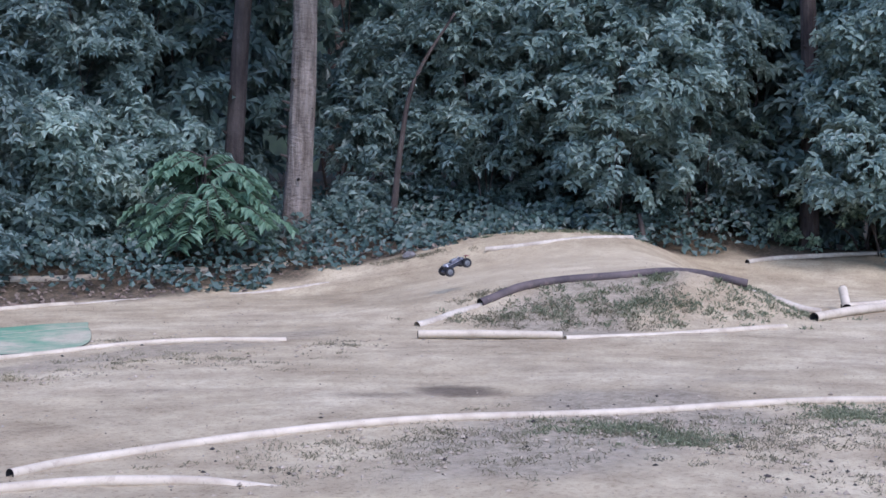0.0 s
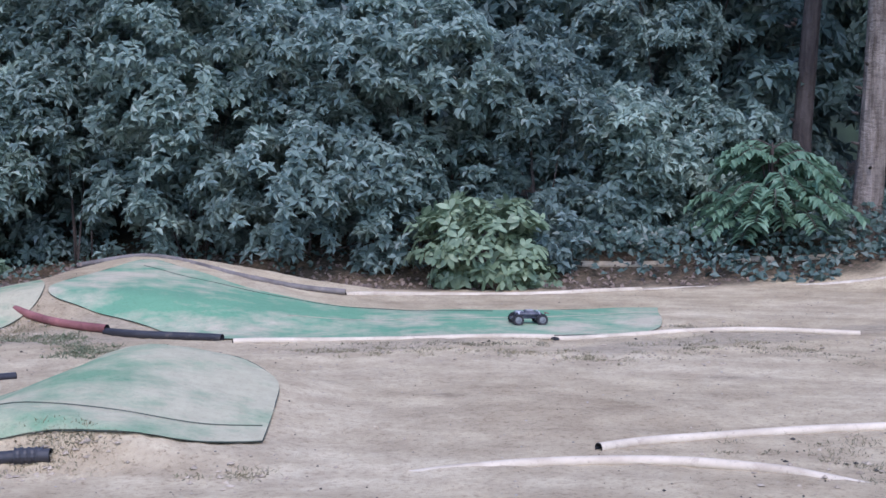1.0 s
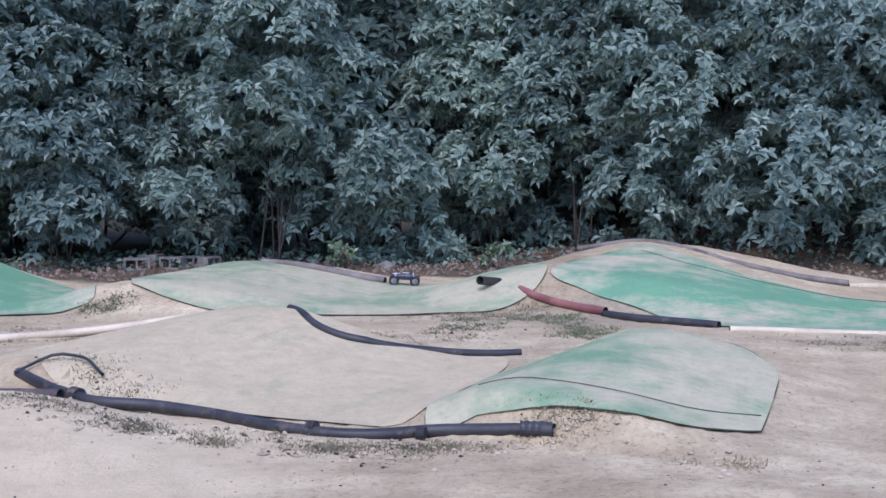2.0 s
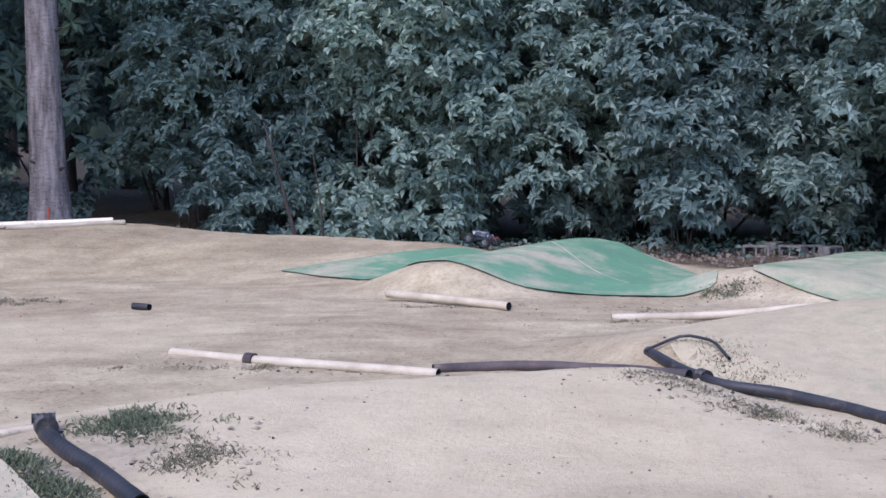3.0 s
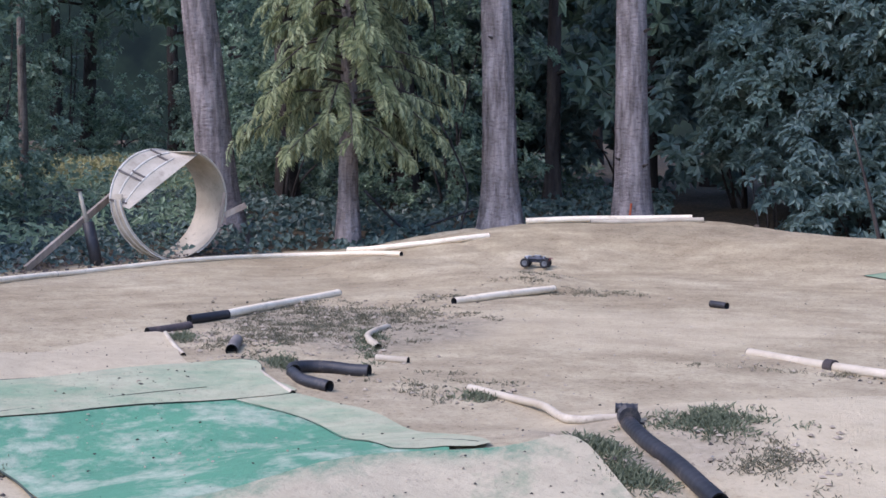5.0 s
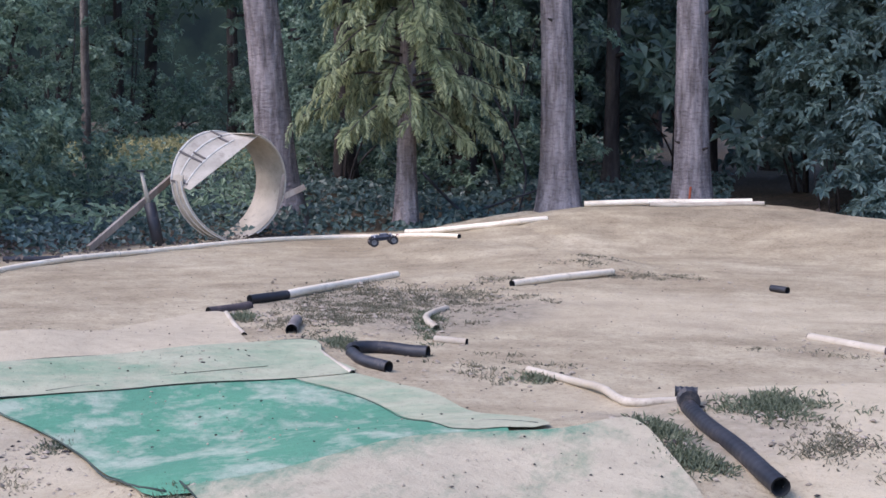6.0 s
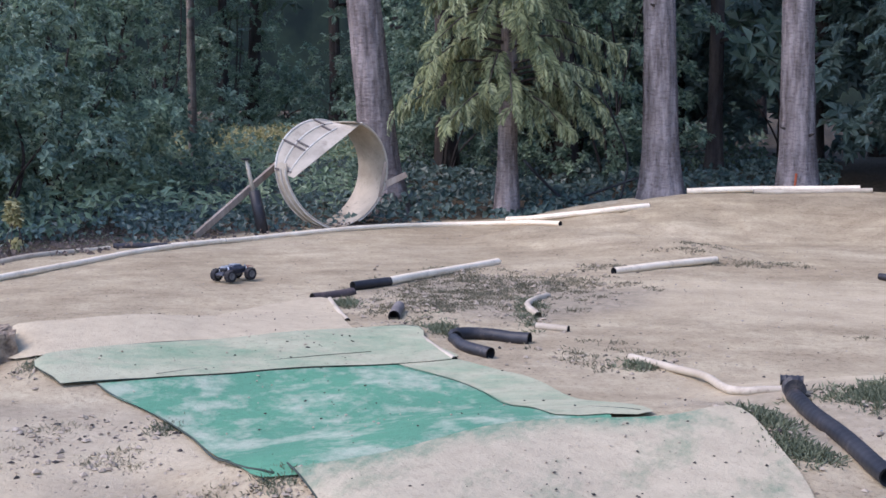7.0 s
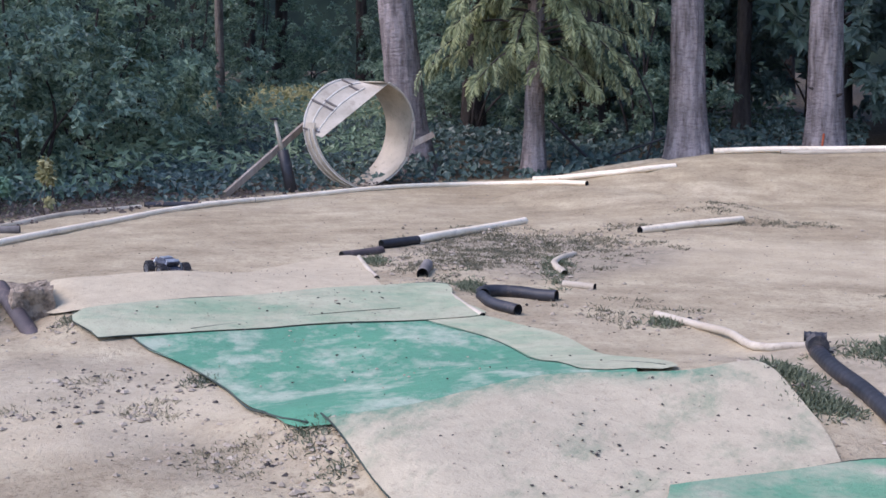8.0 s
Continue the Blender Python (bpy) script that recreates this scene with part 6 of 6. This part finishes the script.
def make_truck():
    car = tagged(new("toy_truck"), "black radio-controlled monster truck with fat tyres and silver trim", "toy car")
    hull = box(0.40, 0.10, 0.035, pose(0, 0, 0.10), 0.01)
    box(0.14, 0.075, 0.05, pose(-0.12, 0, 0.135), 0.012, hull)
    part("chassis", hull, BODY, car)
    shell = box(0.30, 0.15, 0.05, pose(0.0, 0, 0.145), 0.02)
    box(0.15, 0.12, 0.045, pose(-0.02, 0, 0.172), 0.018, shell)
    box(0.1, 0.13, 0.02, pose(0.14, 0, 0.163), 0.008, shell)
    part("body_shell", shell, BODY, car, "black body shell")
    part("hood_panel", box(0.11, 0.1, 0.012, pose(0.13, 0, 0.178, 0, 6), 0.004), SILVER, car, "silver hood panel")
    part("roof_panel", box(0.1, 0.1, 0.01, pose(-0.02, 0, 0.197), 0.004), SILVER, car, "silver roof panel")
    part("front_bumper", box(0.03, 0.13, 0.03, pose(0.225, 0, 0.09), 0.008), BODY, car, "black front bumper")
    rear = box(0.012, 0.012, 0.09, pose(-0.225, 0, 0.125, 0, -35), 0.003)
    box(0.05, 0.13, 0.008, pose(-0.255, 0, 0.155, 0, -12), 0.003, rear)
    part("rear_wing", rear, RED, car, "red-tipped rear wheelie bar")
    for sx in (-1, 1):
        for sy in (-1, 1):
            v, f = tube_along(np.array([(sx * 0.135, sy * 0.05, 0.185), (sx * 0.148, sy * 0.085, 0.13), (sx * 0.155, sy * 0.09, 0.08)]), [0.012, 0.014, 0.009], 8)
            part("shock_absorber", mesh_of("shock_absorber", v, f, SILVER), SILVER, car, "silver shock absorber")
            v, f = tube_along(np.array([(sx * 0.155, sy * 0.03, 0.085), (sx * 0.16, sy * 0.10, 0.075)]), [0.009, 0.009], 6)
            part("suspension_arm", mesh_of("suspension_arm", v, f, BODY), BODY, car)
    wheels = []
    for sx in (-1, 1):
        for sy in (-1, 1):
            w = part("wheel", wheel_hub(), CHROME, car, "dark wheel with a grey hub", pose(sx * 0.165, sy * 0.125, 0.075))
            part("tyre", tyre_mesh(), RUBBER, w, "knobbly black tyre")
            wheels.append((w, sx * 0.165, sy * 0.125))
    car.scale = (0.82, 0.82, 0.82)
    return car, wheels


def wheel_hub():
    bm = bmesh.new()
    bmesh.ops.create_cone(bm, cap_ends=True, segments=20, radius1=0.043, radius2=0.043, depth=0.07, matrix=pose(0, 0, 0, 90))
    for i in range(6):
        a = i * math.pi / 3
        box(0.03, 0.082, 0.009, pose(0.022 * math.cos(a), 0, 0.022 * math.sin(a), 0, -math.degrees(a)), 0, bm)
    return bm


def tyre_mesh():
    bm = bmesh.new()
    prof = [(0.043, -0.032), (0.062, -0.040), (0.072, -0.034), (0.075, -0.012), (0.075, 0.012), (0.072, 0.034), (0.062, 0.040), (0.043, 0.032)]
    n = 28
    rings = [[bm.verts.new((r * math.cos(2 * math.pi * i / n), y, r * math.sin(2 * math.pi * i / n))) for r, y in prof] for i in range(n)]
    for i in range(n):
        a, b = rings[i], rings[(i + 1) % n]
        for j in range(len(prof) - 1):
            bm.faces.new((a[j], b[j], b[j + 1], a[j + 1]))
    for i in range(n):
        a = 2 * math.pi * (i + 0.5) / n
        box(0.008, 0.03, 0.008, pose(0.076 * math.cos(a), 0.016 * (-1) ** i, 0.076 * math.sin(a), 0, -math.degrees(a)), 0, bm)
    return bm


truck, wheels = make_truck()


def motions():
    """All that moves: the truck along the lane, its wheels turning."""
    # seconds, x, y, height over the ground (None: on it), nose up
    track = TRACK
    rows = []
    for i, (t, x, y, air, nose) in enumerate(track):
        a, b = track[max(i - 1, 0)], track[min(i + 1, len(track) - 1)]
        dx, dy = b[1] - a[1], b[2] - a[2]
        n = math.hypot(dx, dy)
        head = math.degrees(math.atan2(dy, dx))
        if air is None:
            ux, uy = dx / n, dy / n
            z = float(ground_z(x, y)) + 0.005
            nose = math.degrees(math.atan2(float(ground_z(x + 0.2 * ux, y + 0.2 * uy)) - float(ground_z(x - 0.2 * ux, y - 0.2 * uy)), 0.4))
        else:
            z = air
        head += float(np.interp(t, SLIP[0], SLIP[1]))
        rows.append((t, pose(x, y, z + (0.01 if air is None else 0), 0, 0, head) @ pose(0, 0, 0, 0, -nose, 0)))
    walk(truck, rows)
    for w, x, y in wheels:
        walk(w, [(k * 0.1, pose(x, y, 0.075, 0, 75.0 * k, 0)) for k in range(81)])


# drift of the nose against the line of travel: seconds, degrees
SLIP = ((0, 5.5, 6.3, 7.0, 7.5, 8.0), (0, 0, -26, -18, -14, 24))
# seconds, x, y, height (None: rolls on the ground), nose up in degrees
TRACK = [(0.0, 14.29, 10.75, 0.52, -25), (0.1, 13.75, 11.05, 0.24, -20), (0.2, 13.35, 11.5, None, 0), (0.3, 12.75, 11.75, None, 0), (0.4, 11.95, 11.85, None, 0), (0.6, 10.6, 12.0, None, 0), (0.8, 9.0, 12.05, None, 0),
         (1.0, 7.87, 12.5, None, 0), (1.2, 6.55, 12.85, None, 0), (1.4, 5.4, 14.2, None, 0), (1.6, 4.45, 16.1, None, 0), (1.75, 3.5, 16.8, 0.55, 4), (1.9, 2.5, 17.1, 0.3, -8),
         (2.0, 1.8, 17.2, None, 0), (2.15, 0.4, 17.35, None, 0)]
TRACK += [(2.3, -0.86, 17.43, 0.38, -9), (2.4, -1.55, 17.2, 0.2, -12), (2.5, -2.2, 16.7, None, 0), (2.6, -2.75, 16.3, None, 0), (2.7, -3.32, 16.1, None, 0), (2.8, -3.85, 16.05, None, 0),
          (2.9, -4.4, 16.2, None, 0), (3.0, -4.97, 16.55, 0.44, 10), (3.1, -5.39, 16.63, 0.51, -4), (3.2, -5.84, 16.69, 0.45, -20), (3.3, -6.3, 16.63, 0.35, -34), (3.4, -6.71, 16.47, 0.21, -26),
          (3.5, -7.15, 16.4, None, 0), (3.6, -7.6, 16.4, None, 0)]
TRACK += [(3.8, -8.29, 16.16, None, 0), (4.0, -8.98, 15.94, None, 0), (4.2, -9.7, 15.75, None, 0), (4.4, -10.25, 15.37, None, 0), (4.6, -10.61, 15.01, None, 0), (4.8, -10.92, 14.68, None, 0),
          (5.0, -11.45, 14.3, None, 0), (5.2, -12.0, 14.1, None, 0), (5.5, -12.9, 13.65, None, 0), (5.9, -13.6, 12.7, None, 0), (6.2, -13.7, 11.7, None, 0), (6.3, -13.5, 11.1, None, 0)]
TRACK += [(6.5, -12.8, 9.7, None, 0), (6.6, -12.45, 9.0, None, 0), (6.8, -12.06, 7.95, None, 0), (7.0, -11.7, 7.22, None, 0), (7.2, -11.35, 6.64, None, 0), (7.4, -11.08, 6.02, None, 0), (7.6, -10.84, 5.69, None, 0),
          (7.8, -10.4, 5.45, None, 0), (8.0, -9.95, 5.2, None, 0)]


motions()
